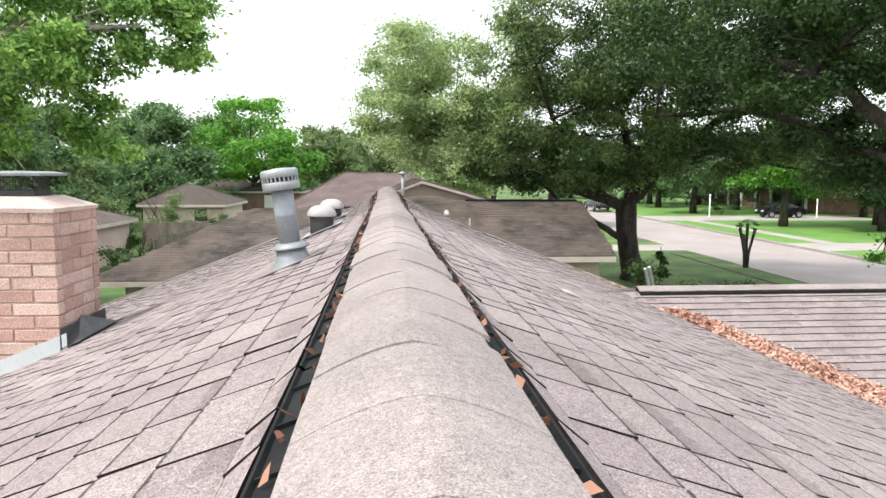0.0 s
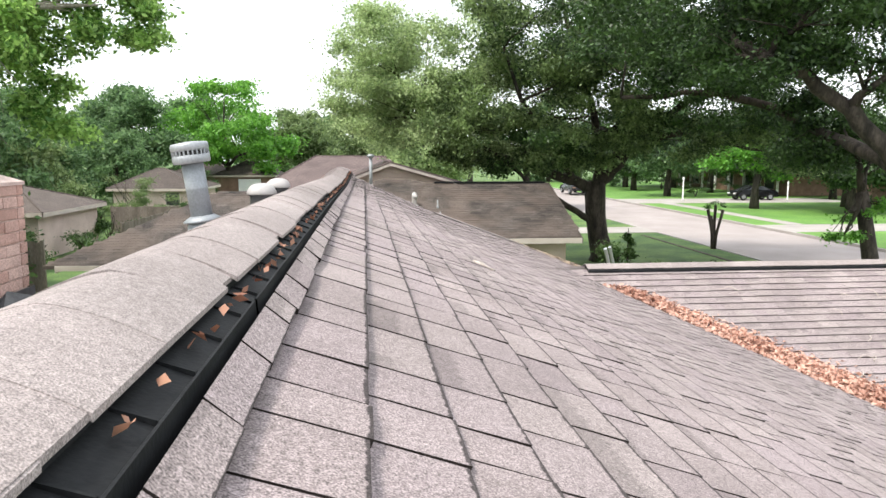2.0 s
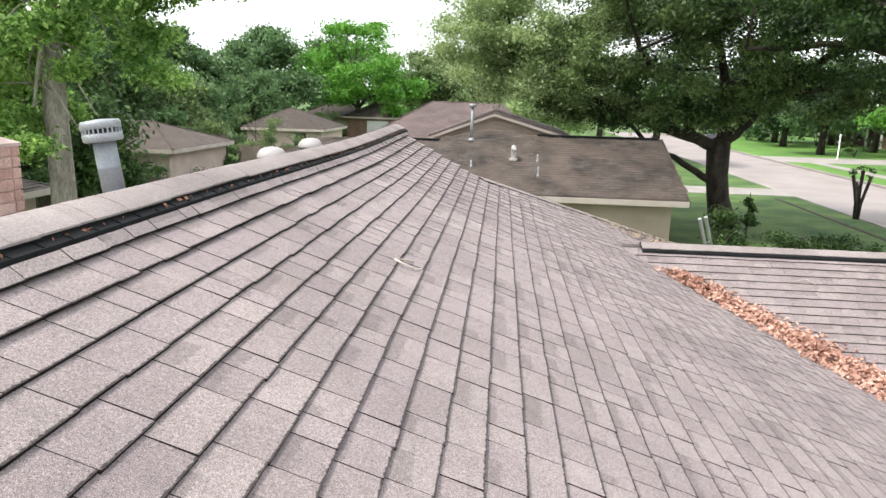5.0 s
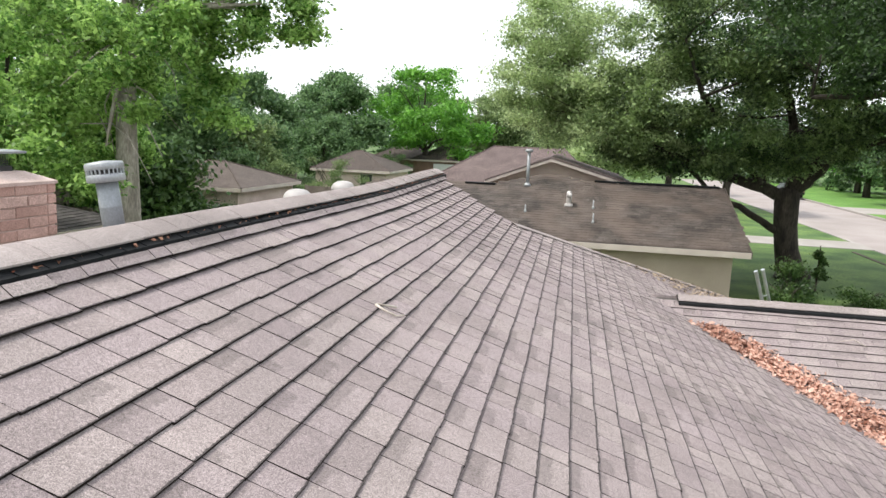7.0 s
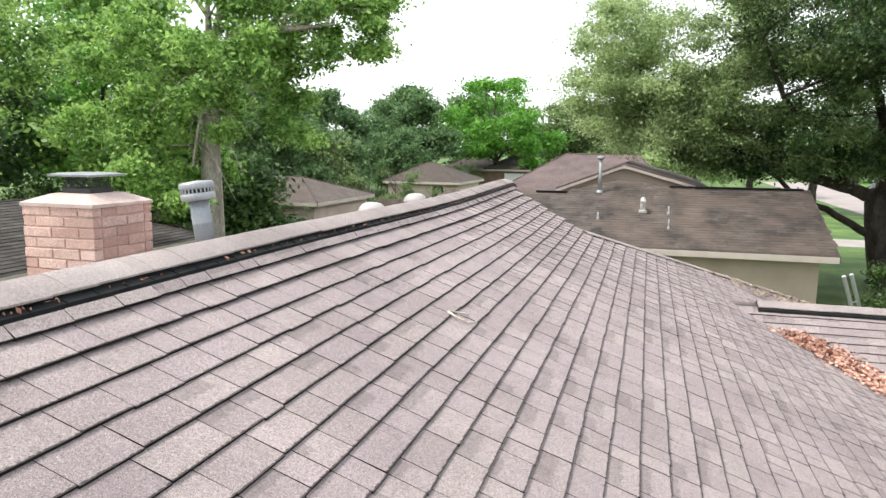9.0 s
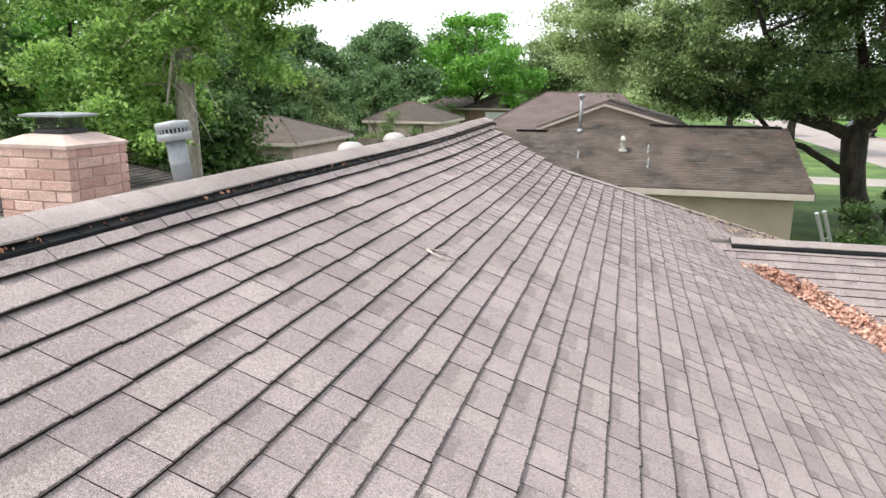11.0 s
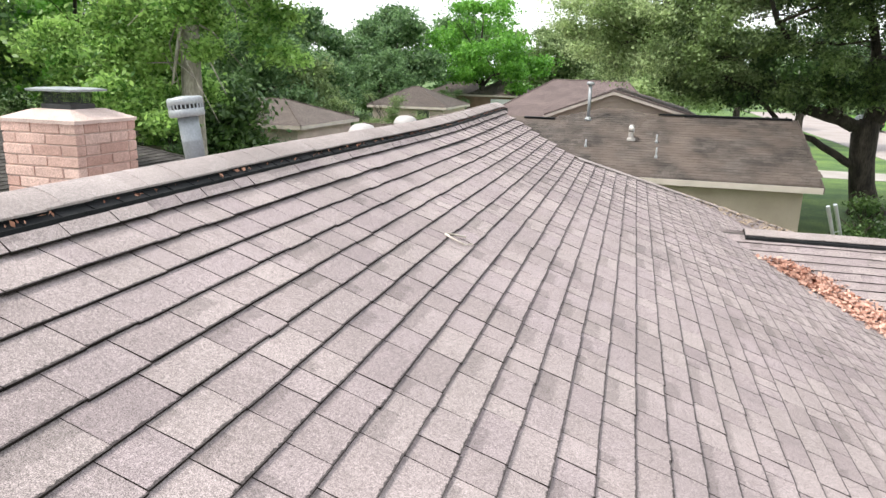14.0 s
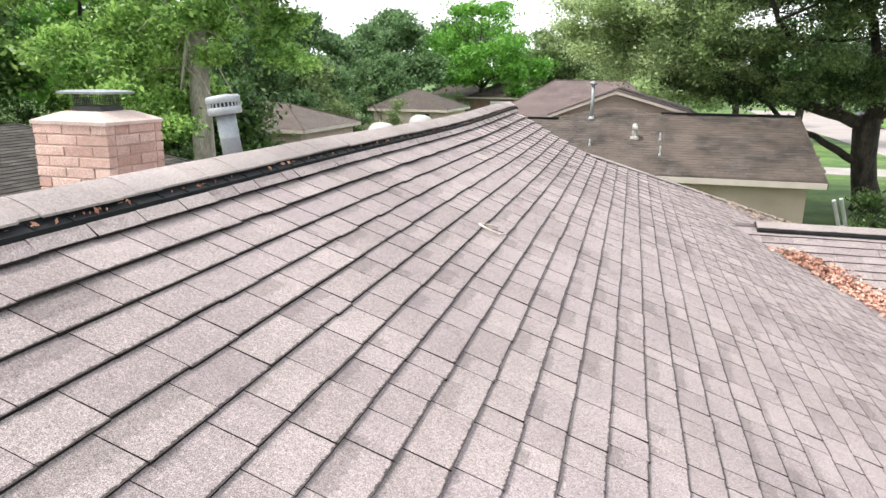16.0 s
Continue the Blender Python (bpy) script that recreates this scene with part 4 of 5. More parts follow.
lay_shingles(back_house, (-14.4, 0, 3.255), (0, 1, 0), d, (10.9, 18.9), [q for q in slope_rows if q < ln], lambda x, y: inside(poly, x, y), lambda x, y: 0.0, lambda x, y: False, rng, M_DARK, 0.17, (0.3, 0.36, 0.42), thick=0.016, sink=0.0)
poly2 = [(-14.4, 13.9), (-10.7, 10.95), (-18.4, 10.95)]
d2 = Vector((0, -2.95, -1.23)).normalized()
lay_shingles(back_house, (0, 13.9, 3.255), (1, 0, 0), d2, (-18.4, -10.7), [q for q in slope_rows if q < 3.19], lambda x, y: inside(poly2, x, y), lambda x, y: 0.0, lambda x, y: False, rng, M_DARK, 0.17, (0.3, 0.36, 0.42), thick=0.016, sink=0.0)

# the long house across the street
street_house = hip_house("house", "long brick house across the street behind trees", 46, 58, 70, 100, 2.6, (52, 76), (52, 94), 4.6, M_OLD, M_REDWALL, 0.9)
for i in range(9):
    part("porch_post", boxed(45.0, 45.22, 71 + 3.4 * i, 71.22 + 3.4 * i, 0, 2.5, 0.01), M_WHITE, street_house, "white porch post")
for i in range(6):
    window(street_house, 45.9, 45.97, 73 + 4.4 * i, 74.8 + 4.4 * i, 0.6, 2.0)
h = hip_house("house", "brick house across the street in tree shade", 46, 58, 36, 58, 2.6, (52, 42), (52, 52), 4.5, M_OLD, M_REDWALL, 0.9)
for i in range(4):
    window(h, 45.9, 45.97, 39 + 4.6 * i, 40.8 + 4.6 * i, 0.6, 2.0)



def fence(x0, y0, x1, y1, h):
    """Weathered board fence: posts, rails and single boards."""
    t = thing("fence", "weathered grey-brown board fence between back gardens", "fence", "garden fences")
    a, b = Vector((x0, y0, 0)), Vector((x1, y1, 0))
    run = (b - a).length
    t.matrix_basis = Matrix.Translation(a) @ Matrix.Rotation(math.atan2(y1 - y0, x1 - x0), 4, "Z")
    k = int(run / 2.4) + 1
    for i in range(k + 1):
        part("post", boxed(run * i / k - 0.05, run * i / k + 0.05, 0.03, 0.12, 0, h + 0.03), M_FENCE, t)
    for z in (0.35, h - 0.3):
        part("rail", boxed(0, run, 0.02, 0.06, z, z + 0.09), M_FENCE, t)
    n = int(run / 0.2)
    mesh = None
    for i in range(n):
        if mesh is None:
            ob = part("board", boxed(0.004, run / n - 0.004, -0.012, 0.012, 0.03, h), M_FENCE, t)
            mesh = ob.data
        else:
            ob = new("board", mesh)
            ob.parent = t
        ob.location = (i * run / n, rng.uniform(-0.006, 0.006), rng.uniform(-0.03, 0.02))


fence(-9.6, 47.5, -4.0, 47.5, 1.7)
fence(-9.4, 29.5, -9.4, 47.3, 1.7)
fence(-13.0, 38.6, -9.6, 38.6, 1.7)
fence(-23.0, 29.2, -20.8, 29.2, 1.8)
fence(-26.0, 47.8, -17.6, 48.2, 1.7)
fence(-19.5, 23.2, -10.0, 23.6, 1.7)

# ---------------------------------------------------------------- cars, posts, ladder


def car(label, x, y, turn, paint):
    t = thing("car", label, "car")
    prof = [(-2.2, 0.32), (-2.24, 0.62), (-2.1, 0.86), (-1.45, 0.95), (-0.75, 1.38), (0.55, 1.42), (1.25, 1.0), (2.05, 0.86), (2.22, 0.6), (2.2, 0.32)]
    bm = bmesh.new()
    sides = [[bm.verts.new((px, sy * (0.86 if pz < 1.0 else 0.66), pz)) for px, pz in prof] for sy in (-1, 1)]
    k = len(prof)
    for i in range(k):
        bm.faces.new((sides[0][i], sides[0][(i + 1) % k], sides[1][(i + 1) % k], sides[1][i]))
    bm.faces.new(sides[0][::-1])
    bm.faces.new(sides[1])
    bmesh.ops.bevel(bm, geom=list(bm.edges), offset=0.05, segments=2, affect="EDGES")
    part("body", bm, paint, t)
    for sy in (-1, 1):
        bm = bmesh.new()
        v = [bm.verts.new((px, sy * q, pz)) for px, q, pz in ((-1.25, 0.86, 0.98), (1.05, 0.86, 1.0), (0.5, 0.72, 1.34), (-0.7, 0.72, 1.31))]
        bm.faces.new(v)
        v2 = [bm.verts.new(q.co + Vector((0, sy * 0.015, 0))) for q in v]
        bm.faces.new(v2[::-1])
        part("side_window", bm, M_GLASS, t)
        for px in (-1.35, 1.38):
            m = Matrix.Translation((px, sy * 0.78, 0.32)) @ pose(0, 0, 0, 90, 0, 0)
            w = part("wheel", lathed([(0.2, -0.1), (0.32, -0.1), (0.33, 0.0), (0.32, 0.1), (0.2, 0.1)], m, 20), M_TYRE, t, "", True)
            part("rim", lathed([(0.02, -0.105), (0.2, -0.105), (0.2, 0.105), (0.02, 0.105)], m, 16), M_GALVL, w)
    for px, z in ((2.2, 0.66), (-2.2, 0.7)):
        for sy in (-0.6, 0.6):
            part("headlight" if px > 0 else "tail_light", boxed(px - 0.05, px + 0.05, sy - 0.18, sy + 0.18, z - 0.07, z + 0.07, 0.02), M_WHITE if px > 0 else M_REDWALL, t)
    t.matrix_basis = pose(x, y, 0.03, 0, 0, turn)
    return t


car("black saloon car parked on a pale driveway", 38.9, 65.3, 178, M_CARBLACK)
car("silver car parked beyond the oak branches", 7.9, 60, 80, M_CARWHITE)
car("black car parked at the far kerb under trees", 24.3, 78, 92, M_CARBLACK)


def lamp_post(x, y, h):
    t = thing("post", "white painted garden lamp post on a lawn", "lamp post", "white posts across the street")
    t.location = (x, y, 0)
    part("pole", lathed([(0.10, 0), (0.10, 0.2), (0.06, 0.25), (0.055, h - 0.3)], None, 12), M_WHITE, t, "", True)
    part("lantern", lathed([(0.06, h - 0.31), (0.09, h - 0.26), (0.10, h - 0.05), (0.04, h + 0.03)], None, 8), M_WHITE, t)


for x, y, q in ((31.4, 64.9, 2.3), (41.5, 63.6, 1.9)):
    lamp_post(x, y, q)

ladder = thing("ladder", "aluminium ladder leaning on the eave beside shrubs", "ladder")
foot, head, across = Vector((6.95, 16.5, 0)), Vector((6.05, 15.62, 2.38)), Vector((0.2, 0.28, 0))
for s in (-0.5, 0.5):
    part("rail", tube(bmesh.new(), [foot + s * across, head + s * across], [0.04, 0.04], 8), M_ALU, ladder)
for k in range(7):
    p = foot.lerp(head, 0.1 + 0.11 * k)
    part("rung", tube(bmesh.new(), [p - 0.5 * across, p + 0.5 * across], [0.016, 0.016], 6), M_ALU, ladder)

# ---------------------------------------------------------------- trees


def leaf_mesh(name, centres, sizes, gen, material, flat=0.35):
    """Many small pointed leaves, each a folded diamond, about given centres."""
    n = len(centres)
    normal = gen.normal(size=(n, 3))
    normal[:, 2] += flat * 2
    normal /= np.linalg.norm(normal, axis=1)[:, None]
    t = np.cross(normal, gen.normal(size=(n, 3)))
    t /= np.linalg.norm(t, axis=1)[:, None] + 1e-9
    b = np.cross(normal, t)
    s = sizes[:, None]
    co = np.empty((n, 4, 3))
    co[:, 0] = centres - 0.5 * s * t
    co[:, 1] = centres + 0.27 * s * b + 0.08 * s * normal
    co[:, 2] = centres + 0.5 * s * t
    co[:, 3] = centres - 0.27 * s * b + 0.08 * s * normal
    me = bpy.data.meshes.new(name)
    me.vertices.add(4 * n)
    me.vertices.foreach_set("co", co.ravel())
    me.loops.add(4 * n)
    me.loops.foreach_set("vertex_index", np.arange(4 * n, dtype=np.int32))
    me.polygons.add(n)
    me.polygons.foreach_set("loop_start", np.arange(0, 4 * n, 4, dtype=np.int32))
    me.polygons.foreach_set("loop_total", np.full(n, 4, dtype=np.int32))
    me.materials.append(material)
    me.update(calc_edges=True)
    me.validate()
    return me


def blob_leaves(gen, blobs, per, spread, hollow=0.5):
    """Leaf places: boughs on the shells of ellipsoids, clumps on the boughs, so that the outline is uneven and has gaps."""
    out = []
    for cx_, cy_, cz_, rx, ry, rz, clumps in blobs:
        size3 = np.array((rx, ry, rz))
        nb = max(3, clumps // 15)
        d = gen.normal(size=(nb, 3))
        d /= np.linalg.norm(d, axis=1)[:, None]
        r = (hollow + (1 - hollow) * gen.random(nb) ** 0.5) * (0.75 + 0.35 * gen.random(nb))
        boughs = np.array((cx_, cy_, cz_)) + d * r[:, None] * size3
        pick = gen.integers(0, nb, clumps)
        e = gen.normal(size=(clumps, 3))
        e /= np.linalg.norm(e, axis=1)[:, None]
        reach = (0.15 + 0.15 * gen.random(nb))[pick][:, None] * np.array((rx, ry, min(rz, 0.6 * rx)))
        c = boughs[pick] + e * reach * (0.35 + 0.65 * gen.random(clumps))[:, None]
        size = spread * (0.45 + 0.75 * gen.random(clumps))
        pts = np.repeat(c, per, axis=0) + gen.normal(size=(clumps * per, 3)) * np.repeat(size, per)[:, None] * np.array((1, 1, 0.55))
        out.append(pts)
    return np.concatenate(out)


def tree(name, label, trunk, radii, crowns, bark, seed, twigs=6, category="tree", group="", limb=0.45, sides=10, limbs=()):
    """trunk: points from base to fork; crowns: (material, leaf size, leaves a clump, clump spread, blobs)."""
    gen = np.random.default_rng(seed)
    r = random.Random(seed)
    t = thing(name, label, category, group)
    t.location = trunk[0]
    o = Vector(trunk[0])
    bm = bmesh.new()
    tube(bm, [Vector(p) - o for p in trunk], radii, sides)
    fork, fr = Vector(trunk[-1]), radii[-1]
    nodes = [(fork, fr)]
    for path, r0, r1 in limbs:
        k = len(path) - 1
        pts = [Vector(p) for p in path]
        fine = []
        for i in range(k):
            for u in (0.0, 0.35, 0.7):
                fine.append(pts[i].lerp(pts[i + 1], u) + (Vector((r.uniform(-0.1, 0.1), r.uniform(-0.1, 0.1), r.uniform(-0.08, 0.08))) if i + u > 0 else Vector()))
        fine.append(pts[-1])
        rr = [r0 + (r1 - r0) * i / (len(fine) - 1) for i in range(len(fine))]
        tube(bm, [p - o for p in fine], rr, 8)
        nodes += list(zip(fine[2:], rr[2:]))
    blobs = [b for c in crowns for b in c[4]]
    for b in blobs:
        c = Vector(b[:3])
        fork, fr = min(nodes, key=lambda q: (q[0] - c).length + (2.0 if q[0].z > c.z else 0.0))
        if limbs:
            fr = fr / (1.5 * limb) * 0.8
        mid = fork.lerp(c, 0.5) + Vector((r.uniform(-0.6, 0.6), r.uniform(-0.6, 0.6), r.uniform(-0.2, 0.7))) * (c - fork).length * 0.16
        pts = [fork, fork.lerp(mid, 0.5) + Vector((0, 0, r.uniform(-0.1, 0.3))), mid, mid.lerp(c, 0.6), c]
        rr = [fr * limb * k for k in (1.5, 1.15, 0.85, 0.6, 0.3)]
        tube(bm, [p - o for p in pts], rr, 7)
        for _ in range(twigs):
            k = r.randrange(1, 4)
            s = pts[k].lerp(pts[k + 1], r.random())
            e = c + Vector((r.uniform(-1, 1) * b[3], r.uniform(-1, 1) * b[4], r.uniform(-0.8, 0.8) * b[5])) * 0.85
            m = s.lerp(e, 0.5) + Vector((r.uniform(-0.3, 0.3), r.uniform(-0.3, 0.3), r.uniform(-0.1, 0.4)))
            q = rr[k] * 0.42
            tube(bm, [s - o, m - o, e - o], [q, q * 0.6, q * 0.2], 5)
    part("trunk", bm, bark, t, "", True)
    for material, size, per, spread, bl in crowns:
        pts = blob_leaves(gen, bl, per, spread) - np.array(o)
        ob = new("crown", leaf_mesh("crown", pts, size * (0.6 + 0.8 * gen.random(len(pts))), gen, material))
        ob.parent = t
    return t


tree("oak_tree", "spreading live oak with dark trunk and drooping canopy", [(10.6, 28.6, 0), (10.52, 28.6, 0.35), (10.3, 28.55, 1.1), (10.15, 28.5, 2.0), (10.1, 28.5, 2.9), (10.2, 28.5, 3.4)], [0.72, 0.50, 0.43, 0.42, 0.44, 0.34],
     [(M_OAK, 0.13, 50, 0.32, [(10.0, 28.0, 9.8, 5.5, 6.0, 4.4, 760), (15.5, 27.0, 9.8, 5.5, 5.5, 4.0, 700), (11.5, 25.0, 8.6, 3.6, 2.5, 1.8, 300), (13.5, 32.0, 8.0, 6.0, 5.0, 3.3, 400), (12.5, 25.5, 12.5, 6.5, 6.0, 3.0, 420), (17.5, 26.0, 13.0, 5.0, 5.0, 3.0, 300),
                               (6.8, 26.4, 4.7, 2.0, 2.0, 0.95, 110), (14.0, 26.0, 5.9, 2.8, 2.5, 0.9, 130), (17.0, 25.0, 5.6, 2.6, 2.4, 1.0, 120), (12.0, 33.0, 5.4, 5.0, 3.0, 1.4, 220)]),
      (M_OLIVE, 0.13, 52, 0.32, [(6.6, 25.2, 9.4, 3.2, 3.0, 2.8, 260), (6.2, 26.5, 7.0, 3.6, 3.2, 1.8, 330), (5.8, 31, 8.2, 4, 4, 3.2, 260), (8.8, 24.6, 7.6, 2.4, 1.6, 1.4, 130), (9.2, 25.6, 6.0, 2.2, 2.0, 1.1, 110), (4.6, 26.6, 5.5, 1.6, 1.6, 0.8, 90), (4.2, 26.8, 4.6, 1.3, 1.2, 0.6, 80), (5.8, 26.8, 4.5, 1.4, 1.2, 0.6, 90), (7.4, 27.0, 4.5, 1.4, 1.2, 0.6, 90), (9.0, 27.2, 4.5, 1.0, 1.0, 0.6, 50), (10.4, 26.4, 5.4, 1.8, 1.5, 0.8, 110), (12.2, 26.2, 5.2, 1.6, 1.5, 0.9, 110), (15.4, 26.0, 5.2, 2.0, 1.6, 0.9, 120), (17.6, 25.6, 4.6, 1.6, 1.5, 0.8, 90)]),
      (M_OAKL, 0.12, 46, 0.36, [(3.4, 28.5, 8.2, 3.6, 4.2, 3.2, 420), (1.2, 31.0, 6.7, 2.5, 3.6, 2.2, 340), (1.2, 27.4, 5.9, 1.9, 2.0, 1.1, 110), (4.2, 27.2, 5.3, 2.3, 2.2, 1.1, 130), (2.2, 27.5, 7.6, 2.2, 2.2, 1.6, 170), (0.5, 28.3, 7.0, 1.9, 2.2, 2.2, 260), (1.3, 28.0, 9.2, 1.8, 1.8, 1.5, 170)])], M_BARK, 11, 8, limb=0.3, sides=14,
     limbs=[([(10.15, 28.55, 1.6), (9.6, 28.4, 1.95), (8.5, 28.2, 2.6), (7.3, 27.8, 3.2), (5.5, 27.2, 4.6)], 0.17, 0.06), ([(10.15, 28.5, 2.9), (9.6, 28.4, 3.25), (8.5, 28.2, 3.65), (7.3, 28.0, 3.95), (5.9, 27.6, 4.5), (4.0, 27.4, 5.3), (2.0, 27.6, 6.2)], 0.27, 0.07),
            ([(10.15, 28.5, 3.1), (10.8, 28.4, 3.8), (11.6, 28.2, 4.95), (13.0, 28.0, 6.2), (14.5, 27.6, 7.0), (16.5, 27.0, 7.6)], 0.27, 0.09), ([(10.1, 28.5, 3.1), (10.25, 28.5, 4.3), (10.0, 28.2, 5.8), (9.0, 27.8, 8.0), (8.2, 27.5, 10.5)], 0.24, 0.08),
            ([(10.7, 28.5, 4.1), (11.5, 28.4, 5.4), (12.3, 28.2, 7.3), (12.6, 27.8, 9.5)], 0.18, 0.07), ([(12.1, 28.3, 5.3), (14.1, 27.8, 5.35), (16.0, 27.2, 4.75), (17.8, 26.5, 4.4)], 0.13, 0.04), ([(9.2, 28.3, 3.4), (7.8, 27.6, 4.9), (6.4, 26.6, 6.6), (5.6, 26.0, 8.4)], 0.14, 0.05)])
tree("oak_tree", "large live oak with thick forked trunk beside the wing", [(13.05, 14.0, 0), (12.98, 14.0, 0.6), (12.9, 14.0, 2.1), (12.8, 14.0, 3.1), (12.65, 14.0, 3.6)], [0.8, 0.58, 0.5, 0.5, 0.4],
     [(M_OAK, 0.11, 43, 0.28, [(11.0, 15.0, 9.4, 3.6, 3.0, 1.8, 400), (14.8, 16.0, 9.6, 3.5, 3.5, 2.4, 380), (9.0, 17.0, 8.6, 3.0, 3.0, 1.5, 320), (11.6, 19.5, 7.8, 2.2, 2.2, 1.4, 240), (13.4, 18.2, 4.7, 1.8, 1.6, 0.9, 150),
                               # blobs at y 12.4 and 11.6 are unseen, added to shade limb and trunk
                               (11.5, 13.0, 11.6, 4.0, 3.0, 2.0, 300), (8.2, 21.0, 8.4, 2.6, 2.4, 1.4, 200), (10.8, 20.2, 6.9, 2.0, 1.4, 0.8, 110), (15.2, 20.5, 4.9, 2.0, 1.8, 1.0, 130), (7.6, 12.4, 10.6, 3.4, 2.8, 1.4, 380), (9.6, 11.6, 9.9, 2.6, 2.0, 1.2, 240), (9.6, 14.0, 7.5, 2.0, 1.4, 0.9, 190), (11.2, 13.4, 6.3, 1.2, 0.8, 0.8, 90), (8.4, 14.6, 6.7, 1.1, 1.0, 0.6, 80)])], M_BARK, 23, 8, limb=0.3, sides=14,
     limbs=[([(12.7, 14.0, 3.3), (12.58, 14.0, 5.1), (12.27, 14.0, 6.4), (11.63, 14.0, 7.6), (10.8, 14.0, 8.9)], 0.26, 0.1), ([(12.65, 14.0, 3.2), (12.3, 14.0, 4.1), (11.55, 14.2, 4.9), (10.7, 14.4, 5.75), (9.5, 14.6, 6.45), (8.5, 14.8, 6.95)], 0.27, 0.1),
            ([(12.4, 14.1, 4.0), (12.7, 16.0, 4.7), (13.1, 18.5, 5.3), (12.6, 20.0, 6.0), (11.2, 20.4, 6.4), (9.6, 20.6, 6.4), (8.2, 20.8, 6.3)], 0.2, 0.06), ([(12.5, 14.0, 5.4), (13.4, 14.8, 7.0), (14.6, 15.8, 8.6)], 0.15, 0.06)])
tree("oak_tree", "slim oak with low leafy shoots on its trunk", [(14.8, 18.0, 0), (14.72, 18.0, 1.2), (14.45, 18.0, 2.4), (14.2, 18.0, 3.5)], [0.34, 0.23, 0.2, 0.17],
     [(M_OAK, 0.12, 40, 0.3, [(14.0, 18.2, 5.6, 1.9, 1.9, 1.2, 140), (15.2, 18.8, 4.6, 1.2, 1.2, 0.8, 60)]), (M_BRIGHT, 0.1, 26, 0.16, [(13.7, 17.9, 2.35, 0.5, 0.5, 0.55, 22), (14.3, 17.8, 3.2, 0.5, 0.4, 0.4, 14)])], M_BARK, 31, 5)
tree("sweetgum_tree", "tall pale-trunked tree with bright star-shaped leaves", [(-8.6, 16.0, 0), (-8.6, 16.0, 2.2), (-8.65, 16.05, 4.6), (-8.6, 16.1, 7.0)], [0.42, 0.29, 0.25, 0.2],
     [(M_GUM, 0.13, 48, 0.21, [(-8.4, 16.2, 9.5, 2.9, 3.0, 4.2, 520), (-7.2, 15.4, 6.4, 2.0, 2.4, 2.0, 260), (-10.4, 16.4, 6.4, 2.6, 2.6, 2.4, 300), (-8.6, 15.2, 4.3, 2.2, 1.9, 1.2, 190), (-6.3, 16.5, 8.9, 2.3, 2.2, 2.1, 380), (-5.2, 16.2, 7.7, 1.3, 1.4, 0.9, 150), (-8.4, 17, 13.5, 2.6, 2.6, 2.6, 200)])], M_BARKL, 41, 8, limb=0.38)
tree("shade_tree", "dark-trunked tree with bright leaves behind the chimney", [(-7.62, 7.35, 0), (-7.6, 7.33, 2.2), (-7.57, 7.3, 3.3), (-7.45, 7.3, 3.85)], [0.42, 0.3, 0.27, 0.24],
     [(M_GUM, 0.085, 60, 0.24, [(-7.4, 8.2, 7.4, 1.9, 1.9, 1.5, 190), (-9.4, 7.4, 8.0, 2.6, 2.6, 2.0, 260), (-6.9, 7.8, 5.7, 1.0, 0.9, 0.6, 70), (-6.9, 7.5, 4.3, 0.4, 0.4, 0.5, 20), (-8.6, 8.6, 5.6, 1.4, 1.2, 0.8, 90)])], M_BARK, 43, 7, limb=0.4,
     limbs=[([(-7.5, 7.3, 3.6), (-7.0, 7.4, 4.25), (-6.7, 7.7, 5.2), (-6.9, 8.0, 6.6)], 0.15, 0.05), ([(-7.5, 7.3, 3.6), (-8.0, 7.2, 4.6), (-8.8, 7.3, 6.2)], 0.16, 0.06)])
for k, (x, y, hgt, wid, m) in enumerate(((-13.5, 73, 11.2, 7.8, M_BRIGHT), (-20.5, 66, 9.6, 4.6, M_FAR), (-27.5, 64, 9.4, 5.2, M_FAR), (-7.5, 88, 9.6, 5.6, M_SAGE), (-23.5, 71, 10.4, 4.6, M_FAR), (-1.5, 96, 10.0, 5.6, M_SAGE), (-32, 60, 10, 5, M_FAR))):
    tree("shade_tree", ("rounded fresh green tree behind far roofs", "dense dark green tree behind far roofs", "dense dark green tree behind far roofs", "pale sage green tree in the distance", "dense dark green tree behind far roofs", "pale sage green tree in the distance", "dense dark green tree behind far roofs")[k], [(x, y, 0), (x, y, 1.8), (x + 0.2, y, 3.2)], [0.45, 0.32, 0.28],
         [(m, 0.34, 34, 0.6, [(x, y, hgt * 0.62, wid * 0.8, wid * 0.8, hgt * 0.36, 330), (x - wid * 0.45, y - 1, hgt * 0.5, wid * 0.55, wid * 0.5, hgt * 0.28, 160), (x + wid * 0.5, y - 1, hgt * 0.47, wid * 0.5, wid * 0.5, hgt * 0.27, 150), (x, y, hgt * 0.9, wid * 0.5, wid * 0.5, hgt * 0.17, 110)])], M_BARK, 50 + k, 4)
